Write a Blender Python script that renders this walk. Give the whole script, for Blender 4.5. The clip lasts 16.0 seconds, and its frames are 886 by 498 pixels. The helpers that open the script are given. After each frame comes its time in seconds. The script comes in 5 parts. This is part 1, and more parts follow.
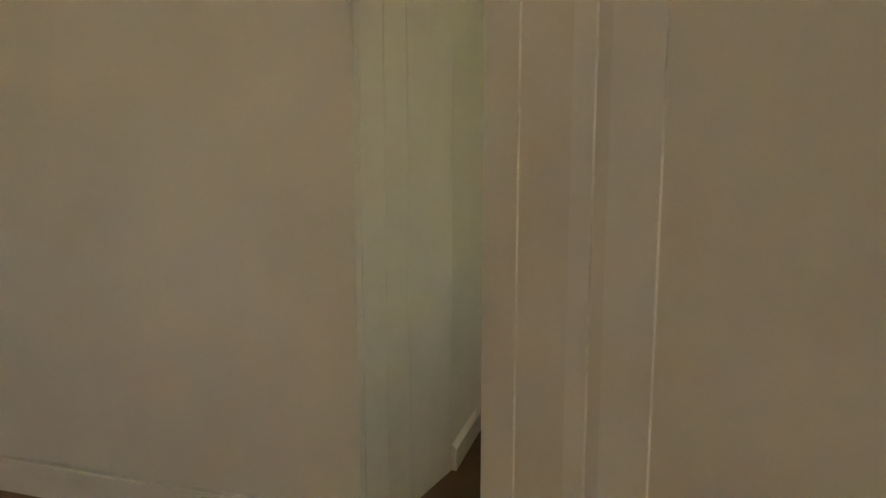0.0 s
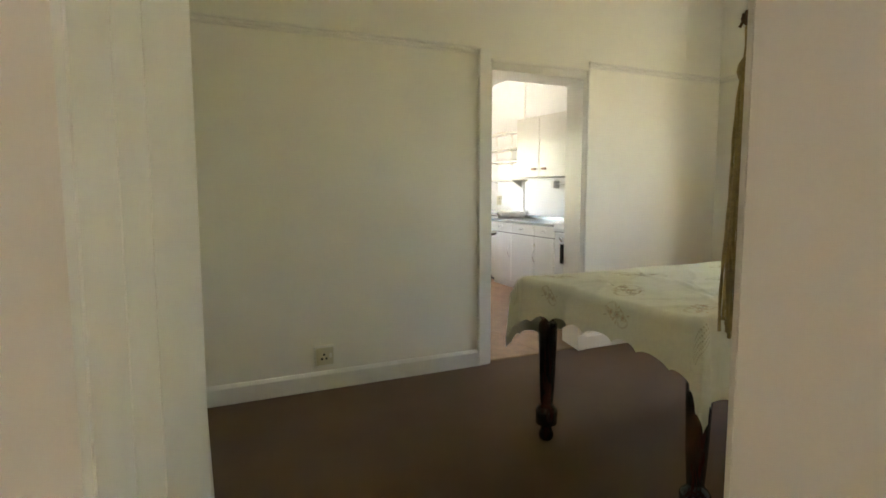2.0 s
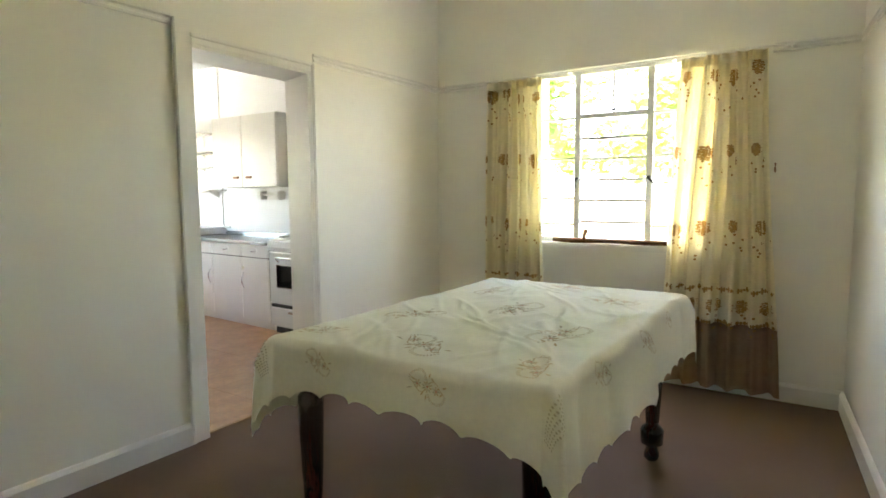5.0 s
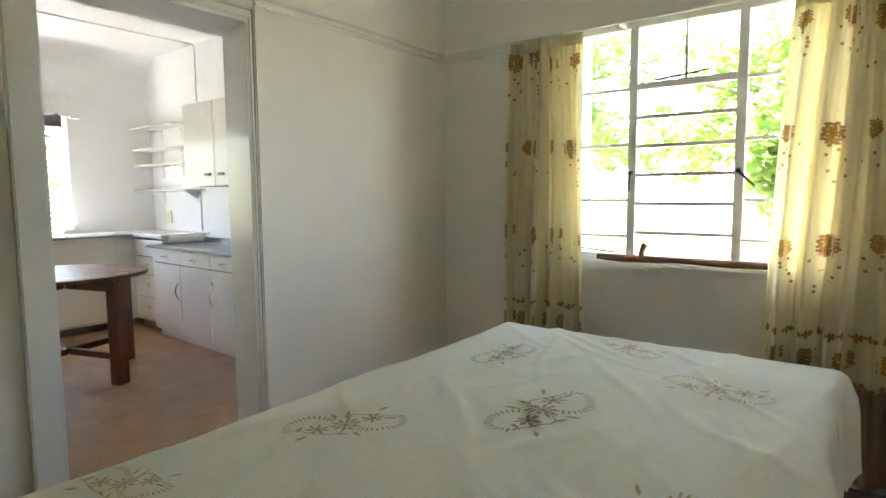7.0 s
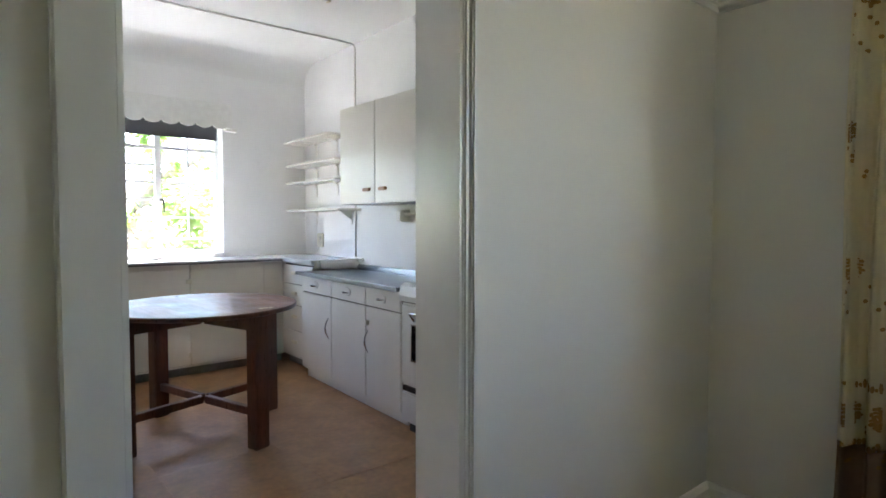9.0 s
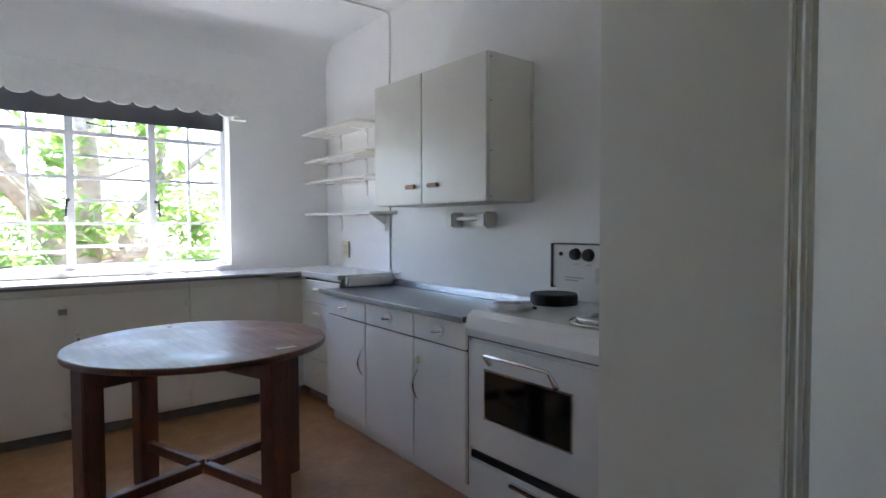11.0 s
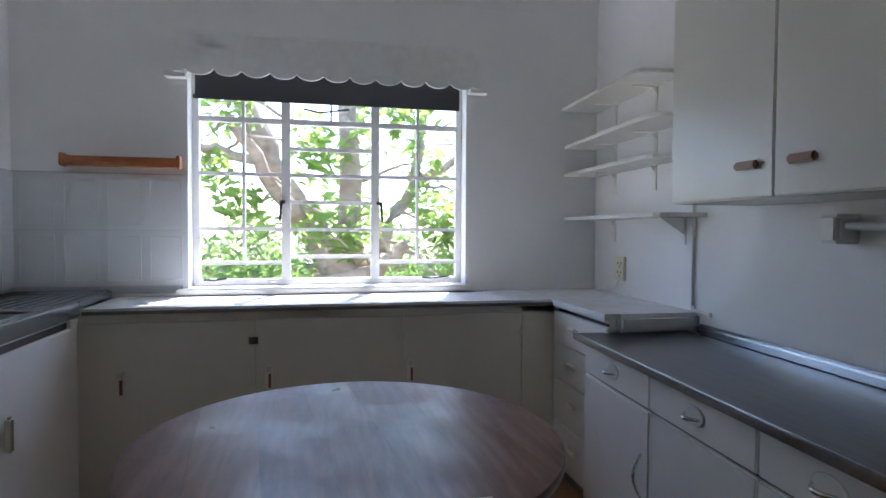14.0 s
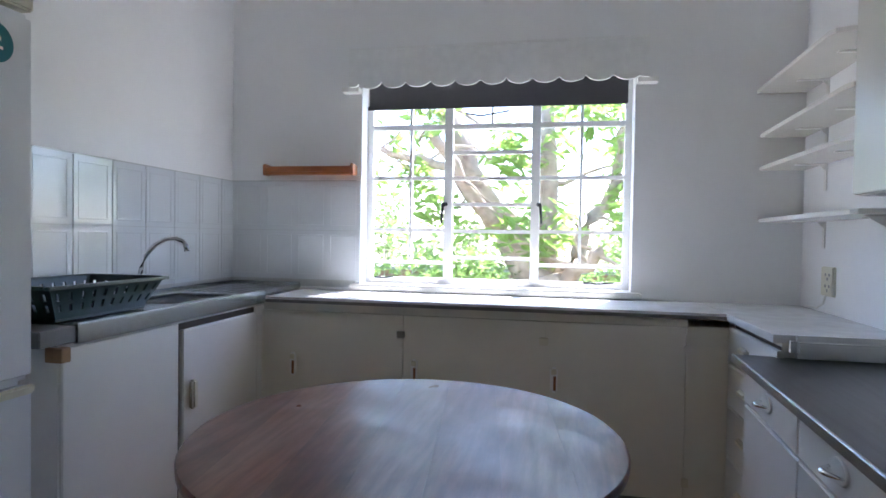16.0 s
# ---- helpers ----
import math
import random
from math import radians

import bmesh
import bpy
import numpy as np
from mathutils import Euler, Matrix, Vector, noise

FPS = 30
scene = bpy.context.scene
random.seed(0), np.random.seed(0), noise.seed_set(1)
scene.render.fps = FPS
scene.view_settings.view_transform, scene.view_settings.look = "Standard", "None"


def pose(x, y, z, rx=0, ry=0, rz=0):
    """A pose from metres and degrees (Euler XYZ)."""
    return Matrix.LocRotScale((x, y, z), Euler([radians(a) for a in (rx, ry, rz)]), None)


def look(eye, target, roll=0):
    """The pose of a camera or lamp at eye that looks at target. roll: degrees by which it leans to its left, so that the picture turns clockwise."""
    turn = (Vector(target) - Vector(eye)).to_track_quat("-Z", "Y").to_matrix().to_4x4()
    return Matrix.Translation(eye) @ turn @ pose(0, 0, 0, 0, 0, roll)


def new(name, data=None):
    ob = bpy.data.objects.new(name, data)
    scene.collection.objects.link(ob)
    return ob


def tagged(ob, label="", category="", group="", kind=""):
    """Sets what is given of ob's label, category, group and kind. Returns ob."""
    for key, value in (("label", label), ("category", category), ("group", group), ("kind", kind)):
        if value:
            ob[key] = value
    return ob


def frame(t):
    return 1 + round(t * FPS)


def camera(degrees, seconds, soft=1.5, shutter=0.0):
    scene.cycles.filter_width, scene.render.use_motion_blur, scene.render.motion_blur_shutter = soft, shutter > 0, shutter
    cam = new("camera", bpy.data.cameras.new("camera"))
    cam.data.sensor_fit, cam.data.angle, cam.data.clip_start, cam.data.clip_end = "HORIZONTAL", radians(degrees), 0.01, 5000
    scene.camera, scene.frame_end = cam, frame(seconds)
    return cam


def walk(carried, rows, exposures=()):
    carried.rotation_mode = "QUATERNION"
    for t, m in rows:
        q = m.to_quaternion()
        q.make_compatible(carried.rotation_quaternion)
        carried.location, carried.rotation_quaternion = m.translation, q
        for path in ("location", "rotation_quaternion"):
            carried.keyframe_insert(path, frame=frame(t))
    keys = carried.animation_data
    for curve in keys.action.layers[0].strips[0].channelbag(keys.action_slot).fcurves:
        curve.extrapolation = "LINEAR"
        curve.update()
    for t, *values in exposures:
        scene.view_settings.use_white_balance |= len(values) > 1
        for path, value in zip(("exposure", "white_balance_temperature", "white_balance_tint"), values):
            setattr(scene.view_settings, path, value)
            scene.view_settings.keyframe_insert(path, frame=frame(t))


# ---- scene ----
PATH = [
    (0, (0.44, -0.9, 1.25), (-0.090, 1.013, 1.006), 0.0),
    (0.5, (0.085, -0.55, 1.26), (0.050, 1.435, 1.016), 0.0),
    (1, (-0.055, -0.29, 1.26), (0.202, 1.679, 1.020), 0.0),
    (1.5, (-0.143, -0.076, 1.255), (0.436, 1.825, 1.031), -0.3),
    (2, (-0.222, 0.086, 1.22), (0.656, 1.871, 1.016), -0.1),
    (2.5, (-0.283, 0.257, 1.22), (0.842, 1.899, 1.017), -0.2),
    (3, (-0.328, 0.395, 1.244), (0.979, 1.895, 1.037), -0.2),
    (3.5, (-0.364, 0.511, 1.266), (1.092, 1.866, 1.054), -0.2),
    (4, (-0.337, 0.617, 1.262), (1.232, 1.839, 1.052), -0.4),
    (4.2, (-0.296, 0.658, 1.268), (1.32, 1.818, 1.058), -0.3),
    (6.3, (0.765, 1.054, 1.288), (2.441, 2.129, 1.105), -0.5),
    (6.5, (0.853, 1.094, 1.289), (2.512, 2.195, 1.105), -0.5),
    (7, (1.065, 1.301, 1.28), (2.663, 2.489, 1.093), -0.4),
    (7.5, (1.29, 1.547, 1.274), (2.787, 2.86, 1.087), -0.3),
    (8, (1.454, 1.822, 1.29), (2.846, 3.247, 1.121), -0.1),
    (8.5, (1.538, 2.114, 1.231), (2.856, 3.615, 1.116), -0.1),
    (9, (1.597, 2.374, 1.227), (2.889, 3.898, 1.139), 0.1),
    (11.3, (2.037, 3.348, 1.243), (3.293, 4.903, 1.172), -0.3),
    (11.5, (2.119, 3.414, 1.237), (3.35, 4.989, 1.168), -0.1),
    (12, (2.246, 3.591, 1.25), (3.384, 5.235, 1.18), -0.2),
    (12.5, (2.374, 3.757, 1.253), (3.357, 5.498, 1.184), -0.1),
    (13, (2.48, 3.989, 1.259), (3.271, 5.825, 1.192), -0.0),
    (13.5, (2.534, 4.232, 1.288), (3.14, 6.137, 1.216), 0.2),
    (14, (2.616, 4.398, 1.275), (3.036, 6.353, 1.21), 0.3),
    (14.5, (2.731, 4.497, 1.216), (2.917, 6.488, 1.173), 0.4),
    (15, (2.839, 4.547, 1.215), (2.811, 6.546, 1.173), 0.6),
    (15.5, (2.965, 4.515, 1.223), (2.733, 6.501, 1.187), 0.8),
    (16, (3.047, 4.464, 1.242), (2.662, 6.426, 1.199), 0.9),
]
cam = camera(75.3, 16.0, soft=1.6)
walk(cam, [(t, look(eye, target, roll)) for t, eye, target, roll in PATH],
     exposures=[(0.0, 4.0, 8400, 14), (1.0, 4.2, 8300, 14), (1.5, 4.5, 7900, 14), (2.0, 4.7, 7500, 14), (2.5, 5.0, 7100, 14), (4.0, 5.25, 6950, 13), (6.5, 4.46, 6560, 13), (8.0, 4.28, 6360, 14), (9.0, 3.97, 6000, 16), (11.5, 3.2, 5650, 18), (12.5, 2.85, 5600, 18), (13.5, 2.4, 5600, 18), (14.0, 2.5, 5600, 18), (15.0, 2.98, 5600, 18), (16.0, 3.0, 5600, 18)])
scene.cycles.max_bounces, scene.cycles.diffuse_bounces = 16, 10

# ---- daylight ----
world = bpy.data.worlds.new("sky")
scene.world = world
world.use_nodes = True
wn = world.node_tree
sky = wn.nodes.new("ShaderNodeTexSky")
sky.sky_type = 'NISHITA'
sky.sun_disc = False
sky.sun_elevation = radians(62)
sky.sun_rotation = radians(20)
wn.links.new(sky.outputs[0], wn.nodes["Background"].inputs[0])
wn.nodes["Background"].inputs[1].default_value = 0.15
sun = new("sun", bpy.data.lights.new("sun", 'SUN'))
sun.data.energy = 4.0
sun.data.angle = radians(0.5)
sun.data.color = (1.0, 0.95, 0.86)
to_sun = Vector((math.sin(radians(20)) * math.cos(radians(62)), math.cos(radians(20)) * math.cos(radians(62)), math.sin(radians(62))))
sun.matrix_world = look(to_sun * 20, (0, 0, 0))


# ---- materials ----
def material(name, color, rough=0.6, metal=0.0, vary=0.06, scale=6.0, bump=0.0, bscale=80.0, second=None, mix_scale=2.0,
             stretch=(1, 1, 1), each=0.0, sheen=0.0, thru=None, coat=0.0):
    m = bpy.data.materials.new(name)
    m.use_nodes = True
    nt = m.node_tree
    N, L = nt.nodes, nt.links
    bsdf = N["Principled BSDF"]
    bsdf.inputs["Roughness"].default_value = rough
    bsdf.inputs["Metallic"].default_value = metal
    bsdf.inputs["Coat Weight"].default_value = coat
    bsdf.inputs["Sheen Weight"].default_value = sheen
    tc = N.new("ShaderNodeTexCoord")
    mp = N.new("ShaderNodeMapping")
    mp.inputs["Scale"].default_value = stretch
    geo = N.new("ShaderNodeNewGeometry")
    L.new(geo.outputs["Position"] if stretch == (1, 1, 1) else tc.outputs["Object"], mp.inputs[0])
    big = N.new("ShaderNodeTexNoise")
    big.inputs["Scale"].default_value = mix_scale
    big.inputs["Detail"].default_value = 4
    fine = N.new("ShaderNodeTexNoise")
    fine.inputs["Scale"].default_value = scale
    fine.inputs["Detail"].default_value = 6
    L.new(mp.outputs[0], big.inputs[0])
    L.new(mp.outputs[0], fine.inputs[0])
    ramp = N.new("ShaderNodeMix")
    ramp.data_type = 'RGBA'
    base = Vector(color)
    other = Vector(second) if second else base * (1 - 2 * vary)
    ramp.inputs[6].default_value = (*base, 1)
    ramp.inputs[7].default_value = (*other, 1)
    edge = N.new("ShaderNodeMapRange")
    edge.inputs[1].default_value, edge.inputs[2].default_value = 0.35, 0.7
    L.new(big.outputs[0], edge.inputs[0])
    L.new(edge.outputs[0], ramp.inputs[0])
    hsv = N.new("ShaderNodeHueSaturation")
    val = N.new("ShaderNodeMapRange")
    val.inputs[1].default_value, val.inputs[2].default_value = 0.3, 0.7
    val.inputs[3].default_value, val.inputs[4].default_value = 1 - vary, 1 + vary
    L.new(fine.outputs[0], val.inputs[0])
    L.new(val.outputs[0], hsv.inputs["Value"])
    L.new(ramp.outputs[2], hsv.inputs["Color"])
    out = hsv.outputs[0]
    if each:
        info = N.new("ShaderNodeObjectInfo")
        isl = N.new("ShaderNodeMapRange")
        isl.inputs[3].default_value, isl.inputs[4].default_value = 1 - each, 1 + each
        L.new(info.outputs["Random"], isl.inputs[0])
        h2 = N.new("ShaderNodeHueSaturation")
        L.new(isl.outputs[0], h2.inputs["Value"])
        L.new(out, h2.inputs["Color"])
        out = h2.outputs[0]
    L.new(out, bsdf.inputs["Base Color"])
    rr = N.new("ShaderNodeMapRange")
    rr.inputs[3].default_value, rr.inputs[4].default_value = max(0.02, rough - min(0.08, vary)), min(1, rough + min(0.08, vary))
    L.new(fine.outputs[0], rr.inputs[0])
    L.new(rr.outputs[0], bsdf.inputs["Roughness"])
    if bump:
        bn = N.new("ShaderNodeTexNoise")
        bn.inputs["Scale"].default_value = bscale
        bn.inputs["Detail"].default_value = 5
        L.new(mp.outputs[0], bn.inputs[0])
        bp = N.new("ShaderNodeBump")
        bp.inputs["Strength"].default_value = bump
        bp.inputs["Distance"].default_value = 0.004
        L.new(bn.outputs[0], bp.inputs["Height"])
        L.new(bp.outputs[0], bsdf.inputs["Normal"])
    if thru:
        tr = N.new("ShaderNodeBsdfTranslucent")
        tr.inputs[0].default_value = (*thru, 1)
        mx = N.new("ShaderNodeMixShader")
        mx.inputs[0].default_value = 0.5
        L.new(bsdf.outputs[0], mx.inputs[1])
        L.new(tr.outputs[0], mx.inputs[2])
        L.new(mx.outputs[0], N["Material Output"].inputs[0])
    return m


def glass_pane():
    m = bpy.data.materials.new("window_glass")
    m.use_nodes = True
    N, L = m.node_tree.nodes, m.node_tree.links
    clear = N.new("ShaderNodeBsdfTransparent")
    gloss = N.new("ShaderNodeBsdfGlossy")
    gloss.inputs["Roughness"].default_value = 0.02
    mx = N.new("ShaderNodeMixShader")
    mx.inputs[0].default_value = 0.05
    L.new(clear.outputs[0], mx.inputs[1])
    L.new(gloss.outputs[0], mx.inputs[2])
    L.new(mx.outputs[0], N["Material Output"].inputs[0])
    return m


PLASTER = material("cream_plaster", (0.86, 0.845, 0.775), 0.55, vary=0.02, scale=3, bump=0.12, bscale=28, mix_scale=0.9)
PLASTER_K = material("white_plaster", (0.87, 0.87, 0.865), 0.5, vary=0.02, scale=3, bump=0.12, bscale=28, mix_scale=0.9)
PLASTER_H = material("hall_plaster", (0.79, 0.765, 0.70), 0.55, vary=0.03, scale=3, bump=0.15, bscale=28, mix_scale=0.9)
CEILING = material("ceiling_white", (0.87, 0.87, 0.86), 0.7, vary=0.02, scale=4, bump=0.05)
GLOSS = material("white_gloss_paint", (0.82, 0.81, 0.77), 0.3, vary=0.02, scale=9, bump=0.02, bscale=25)
CREAM = material("cream_enamel_paint", (0.76, 0.73, 0.64), 0.32, vary=0.02, scale=7, bump=0.03, bscale=18, second=(0.73, 0.69, 0.60))
WHITE_UNIT = material("white_enamel_paint", (0.81, 0.79, 0.735), 0.26, vary=0.015, scale=5, bump=0.02, bscale=15)
STEELFRAME = material("painted_steel", (0.86, 0.86, 0.84), 0.35, vary=0.04, scale=20, bump=0.05)
CARPET = material("brown_carpet", (0.17, 0.105, 0.066), 0.95, vary=0.22, scale=260, bump=0.9, bscale=420, second=(0.145, 0.088, 0.055), mix_scale=1.6)
VINYL = material("tan_vinyl", (0.37, 0.205, 0.095), 0.45, vary=0.16, scale=30, bump=0.06, bscale=60, second=(0.29, 0.15, 0.066), mix_scale=7, each=0.015)
HALLFLOOR = material("hall_wood_floor", (0.34, 0.19, 0.09), 0.4, vary=0.12, scale=14, stretch=(1, 8, 1), bump=0.1)
GROUT = material("dark_joint", (0.27, 0.145, 0.068), 0.8, vary=0.1, scale=20)
TILE = material("grey_white_glazed_tile", (0.70, 0.73, 0.75), 0.08, vary=0.02, scale=8, each=0.02)
TILEGROUT = material("tile_grout", (0.55, 0.56, 0.55), 0.85, vary=0.06, scale=30)
DARKWOOD = material("dark_mahogany", (0.045, 0.014, 0.009), 0.22, vary=0.3, scale=18, stretch=(9, 9, 1), coat=0.3)
REDWOOD = material("red_brown_wood", (0.16, 0.052, 0.024), 0.3, vary=0.25, scale=16, stretch=(9, 9, 1.2), coat=0.15)


def grained_top():
    """Worn boards: stretched rings of grain, pale rubbed patches, uneven gloss."""
    m = material("worn_table_wood", (0.165, 0.068, 0.044), 0.40, vary=0.10, scale=14, stretch=(9, 1.3, 9), second=(0.235, 0.125, 0.09), mix_scale=3.0, bump=0.06, bscale=40, each=0.22)
    N, L = m.node_tree.nodes, m.node_tree.links
    bsdf = N["Principled BSDF"]
    tc = N.new("ShaderNodeTexCoord")
    info = N.new("ShaderNodeObjectInfo")
    shift = N.new("ShaderNodeVectorMath")
    shift.operation = 'MULTIPLY_ADD'
    shift.inputs[1].default_value = (1, 1, 1)
    L.new(tc.outputs["Object"], shift.inputs[0])
    L.new(info.outputs["Random"], shift.inputs[2])
    mp = N.new("ShaderNodeMapping")
    mp.inputs["Scale"].default_value = (1, 0.16, 1)
    L.new(shift.outputs[0], mp.inputs[0])
    wave = N.new("ShaderNodeTexWave")
    wave.inputs["Scale"].default_value = 5.5
    wave.inputs["Distortion"].default_value = 16
    wave.inputs["Detail"].default_value = 5
    wave.inputs["Detail Scale"].default_value = 1.6
    L.new(mp.outputs[0], wave.inputs[0])
    rub = N.new("ShaderNodeTexNoise")
    rub.inputs["Scale"].default_value = 5
    rub.inputs["Detail"].default_value = 7
    L.new(tc.outputs["Object"], rub.inputs[0])
    old = bsdf.inputs["Base Color"].links[0].from_socket
    grain = N.new("ShaderNodeMix")
    grain.data_type, grain.blend_type = 'RGBA', 'MULTIPLY'
    grain.inputs[0].default_value = 0.75
    tone = N.new("ShaderNodeMapRange")
    tone.inputs[3].default_value, tone.inputs[4].default_value = 0.80, 1.14
    L.new(wave.outputs["Fac"], tone.inputs[0])
    L.new(old, grain.inputs[6])
    L.new(tone.outputs[0], grain.inputs[7])
    worn = N.new("ShaderNodeMix")
    worn.data_type = 'RGBA'
    fade = N.new("ShaderNodeMapRange")
    fade.inputs[1].default_value, fade.inputs[2].default_value = 0.50, 0.72
    fade.inputs[4].default_value = 0.45
    L.new(rub.outputs[0], fade.inputs[0])
    L.new(fade.outputs[0], worn.inputs[0])
    L.new(grain.outputs[2], worn.inputs[6])
    worn.inputs[7].default_value = (0.34, 0.235, 0.19, 1)
    L.new(worn.outputs[2], bsdf.inputs["Base Color"])
    gloss = N.new("ShaderNodeMapRange")
    gloss.inputs[1].default_value, gloss.inputs[2].default_value = 0.3, 0.7
    gloss.inputs[3].default_value, gloss.inputs[4].default_value = 0.27, 0.52
    L.new(rub.outputs[0], gloss.inputs[0])
    L.new(gloss.outputs[0], bsdf.inputs["Roughness"])
    return m


TABLEWOOD = grained_top()
ORANGEWOOD = material("orange_pine", (0.42, 0.145, 0.04), 0.35, vary=0.2, scale=20, stretch=(1.5, 12, 12))
BROWNCUP = material("brown_cupboard_wood", (0.24, 0.09, 0.035), 0.4, vary=0.2, scale=18, stretch=(9, 9, 1.2))
CLOTH = material("cream_tablecloth", (0.78, 0.77, 0.66), 0.8, vary=0.03, scale=60, bump=0.25, bscale=500, sheen=0.2)
STITCH = material("tan_embroidery", (0.64, 0.51, 0.30), 0.85, vary=0.2, scale=150, bump=0.4, bscale=400)
PINK = material("salmon_embroidery", (0.66, 0.36, 0.26), 0.85, vary=0.2, scale=150)
GREYST = material("grey_embroidery", (0.56, 0.52, 0.38), 0.85, vary=0.2, scale=150)
CURTAIN = material("yellow_cream_curtain", (0.90, 0.85, 0.70), 0.8, vary=0.05, scale=40, bump=0.2, bscale=500, thru=(0.95, 0.88, 0.63), second=(0.90, 0.89, 0.83), mix_scale=3)
CURTAIN_BAND = material("brown_curtain_band", (0.44, 0.31, 0.22), 0.8, vary=0.1, scale=60, bump=0.2, bscale=500, thru=(0.46, 0.30, 0.18))
PRINT = material("brown_flower_print", (0.50, 0.31, 0.11), 0.8, vary=0.3, scale=60, thru=(0.60, 0.38, 0.14))
STEEL = material("stainless_steel", (0.52, 0.53, 0.54), 0.26, metal=1.0, vary=0.05, scale=30, stretch=(2, 30, 30))
DARKSTEEL = material("dull_steel_top", (0.19, 0.19, 0.197), 0.33, metal=0.85, vary=0.08, scale=25, stretch=(30, 2, 30), bump=0.05)
CHROME = material("chrome", (0.75, 0.75, 0.76), 0.1, metal=1.0, vary=0.02)
ENAMEL = material("stove_enamel", (0.80, 0.80, 0.79), 0.16, vary=0.02, scale=6, coat=0.3)
KNOB = material("dark_knob_plastic", (0.035, 0.036, 0.038), 0.5, vary=0.15, scale=30)
BLACK = material("black_plastic", (0.012, 0.012, 0.013), 0.35, vary=0.2, scale=30)
IRON = material("cast_iron_black", (0.02, 0.02, 0.021), 0.55, vary=0.2, scale=40, bump=0.2, bscale=90)
OVENGLASS = material("black_oven_glass", (0.006, 0.006, 0.007), 0.06, vary=0.1)
DARKBLUE = material("dark_edge_trim", (0.035, 0.05, 0.055), 0.4, vary=0.1, scale=20)
BASKET = material("dark_green_plastic", (0.008, 0.03, 0.024), 0.35, vary=0.1, scale=30)
COUNTER = material("white_laminate", (0.76, 0.77, 0.77), 0.22, vary=0.04, scale=12, second=(0.72, 0.72, 0.71), mix_scale=4)
COUNTEREDGE = material("grey_edge_strip", (0.22, 0.21, 0.20), 0.45, vary=0.15, scale=20)
PLATECOVER = material("worn_white_enamel", (0.66, 0.66, 0.65), 0.35, vary=0.12, scale=22, second=(0.42, 0.42, 0.43), mix_scale=14)
BLIND = material("charcoal_blind", (0.075, 0.075, 0.082), 0.75, vary=0.06, scale=60, bump=0.2, bscale=300)
BONE = material("bone_plastic", (0.70, 0.66, 0.52), 0.4, vary=0.03, scale=10)
BRASSY = material("wood_and_brass_pull", (0.30, 0.13, 0.045), 0.35, vary=0.2, scale=30)
FRIDGE = material("fridge_enamel", (0.76, 0.77, 0.78), 0.2, vary=0.015, scale=5)
TEAL = material("teal_sticker", (0.0, 0.16, 0.18), 0.4, vary=0.05)
GOLD = material("gold_cord", (0.44, 0.32, 0.11), 0.55, vary=0.25, scale=120, bump=0.6, bscale=260, sheen=0.3)
TUFT = material("brown_cord", (0.16, 0.075, 0.03), 0.7, vary=0.25, scale=120, bump=0.5, bscale=260)
DRIFT = material("brown_wood_stick", (0.28, 0.115, 0.045), 0.6, vary=0.3, scale=40, bump=0.3, bscale=60)
BARK = material("tree_bark", (0.27, 0.20, 0.15), 0.9, vary=0.35, scale=18, bump=0.9, bscale=30, second=(0.36, 0.31, 0.25), mix_scale=5)
LEAF = material("tree_leaf", (0.085, 0.16, 0.03), 0.45, vary=0.4, scale=3, second=(0.085, 0.14, 0.03), mix_scale=1.3, thru=(0.44, 0.60, 0.15))
SHRUB = material("shrub_leaf", (0.085, 0.14, 0.04), 0.55, vary=0.4, scale=3, second=(0.09, 0.13, 0.05), mix_scale=1.3, thru=(0.26, 0.40, 0.10))
GRASS = material("dry_grass", (0.17, 0.16, 0.06), 0.95, vary=0.3, scale=30, bump=0.8, bscale=60, second=(0.25, 0.21, 0.12), mix_scale=0.6)
BRICK = material("far_brick", (0.30, 0.15, 0.10), 0.85, vary=0.25, scale=12, bump=0.3, bscale=40)
ROOF = material("far_roof", (0.25, 0.25, 0.26), 0.7, vary=0.1, scale=4)
PUTTY = material("bare_wood", (0.33, 0.20, 0.10), 0.8, vary=0.2, scale=30)
# Dark brown that paints in the shade of gaps between fronts.
DARKGAP = material("painted_gap_shade", (0.075, 0.055, 0.04), 0.9, vary=0.1)
GLASS = glass_pane()


# ---- mesh helpers ----
def link_mesh(name, bm, mat, parent=None, smooth=False):
    me = bpy.data.meshes.new(name)
    bmesh.ops.recalc_face_normals(bm, faces=bm.faces)
    bm.to_mesh(me)
    bm.free()
    me.materials.append(mat)
    if smooth:
        for p in me.polygons:
            p.use_smooth = True
    ob = new(name, me)
    if parent:
        ob.parent = parent
    return ob


def part(name, bm, mat, parent, label="", smooth=False):
    return tagged(link_mesh(name, bm, mat, parent, smooth), label)


def thing(name, at, label, category, group=""):
    e = new(name)
    e.empty_display_size = 0.1
    e.matrix_world = Matrix.Translation(at)
    return tagged(e, label, category, group)


def add_box(bm, lo, hi, bevel=0.0, seg=2):
    c = [(a + b) / 2 for a, b in zip(lo, hi)]
    d = [abs(b - a) for a, b in zip(lo, hi)]
    r = bmesh.ops.create_cube(bm, size=1, matrix=Matrix.LocRotScale(c, None, d))
    if bevel:
        es = list({e for v in r["verts"] for e in v.link_edges})
        bmesh.ops.bevel(bm, geom=es, offset=min(bevel, min(d) * 0.45), segments=seg, affect='EDGES')
    return bm


def box(lo, hi, bevel=0.0, seg=2):
    return add_box(bmesh.new(), lo, hi, bevel, seg)


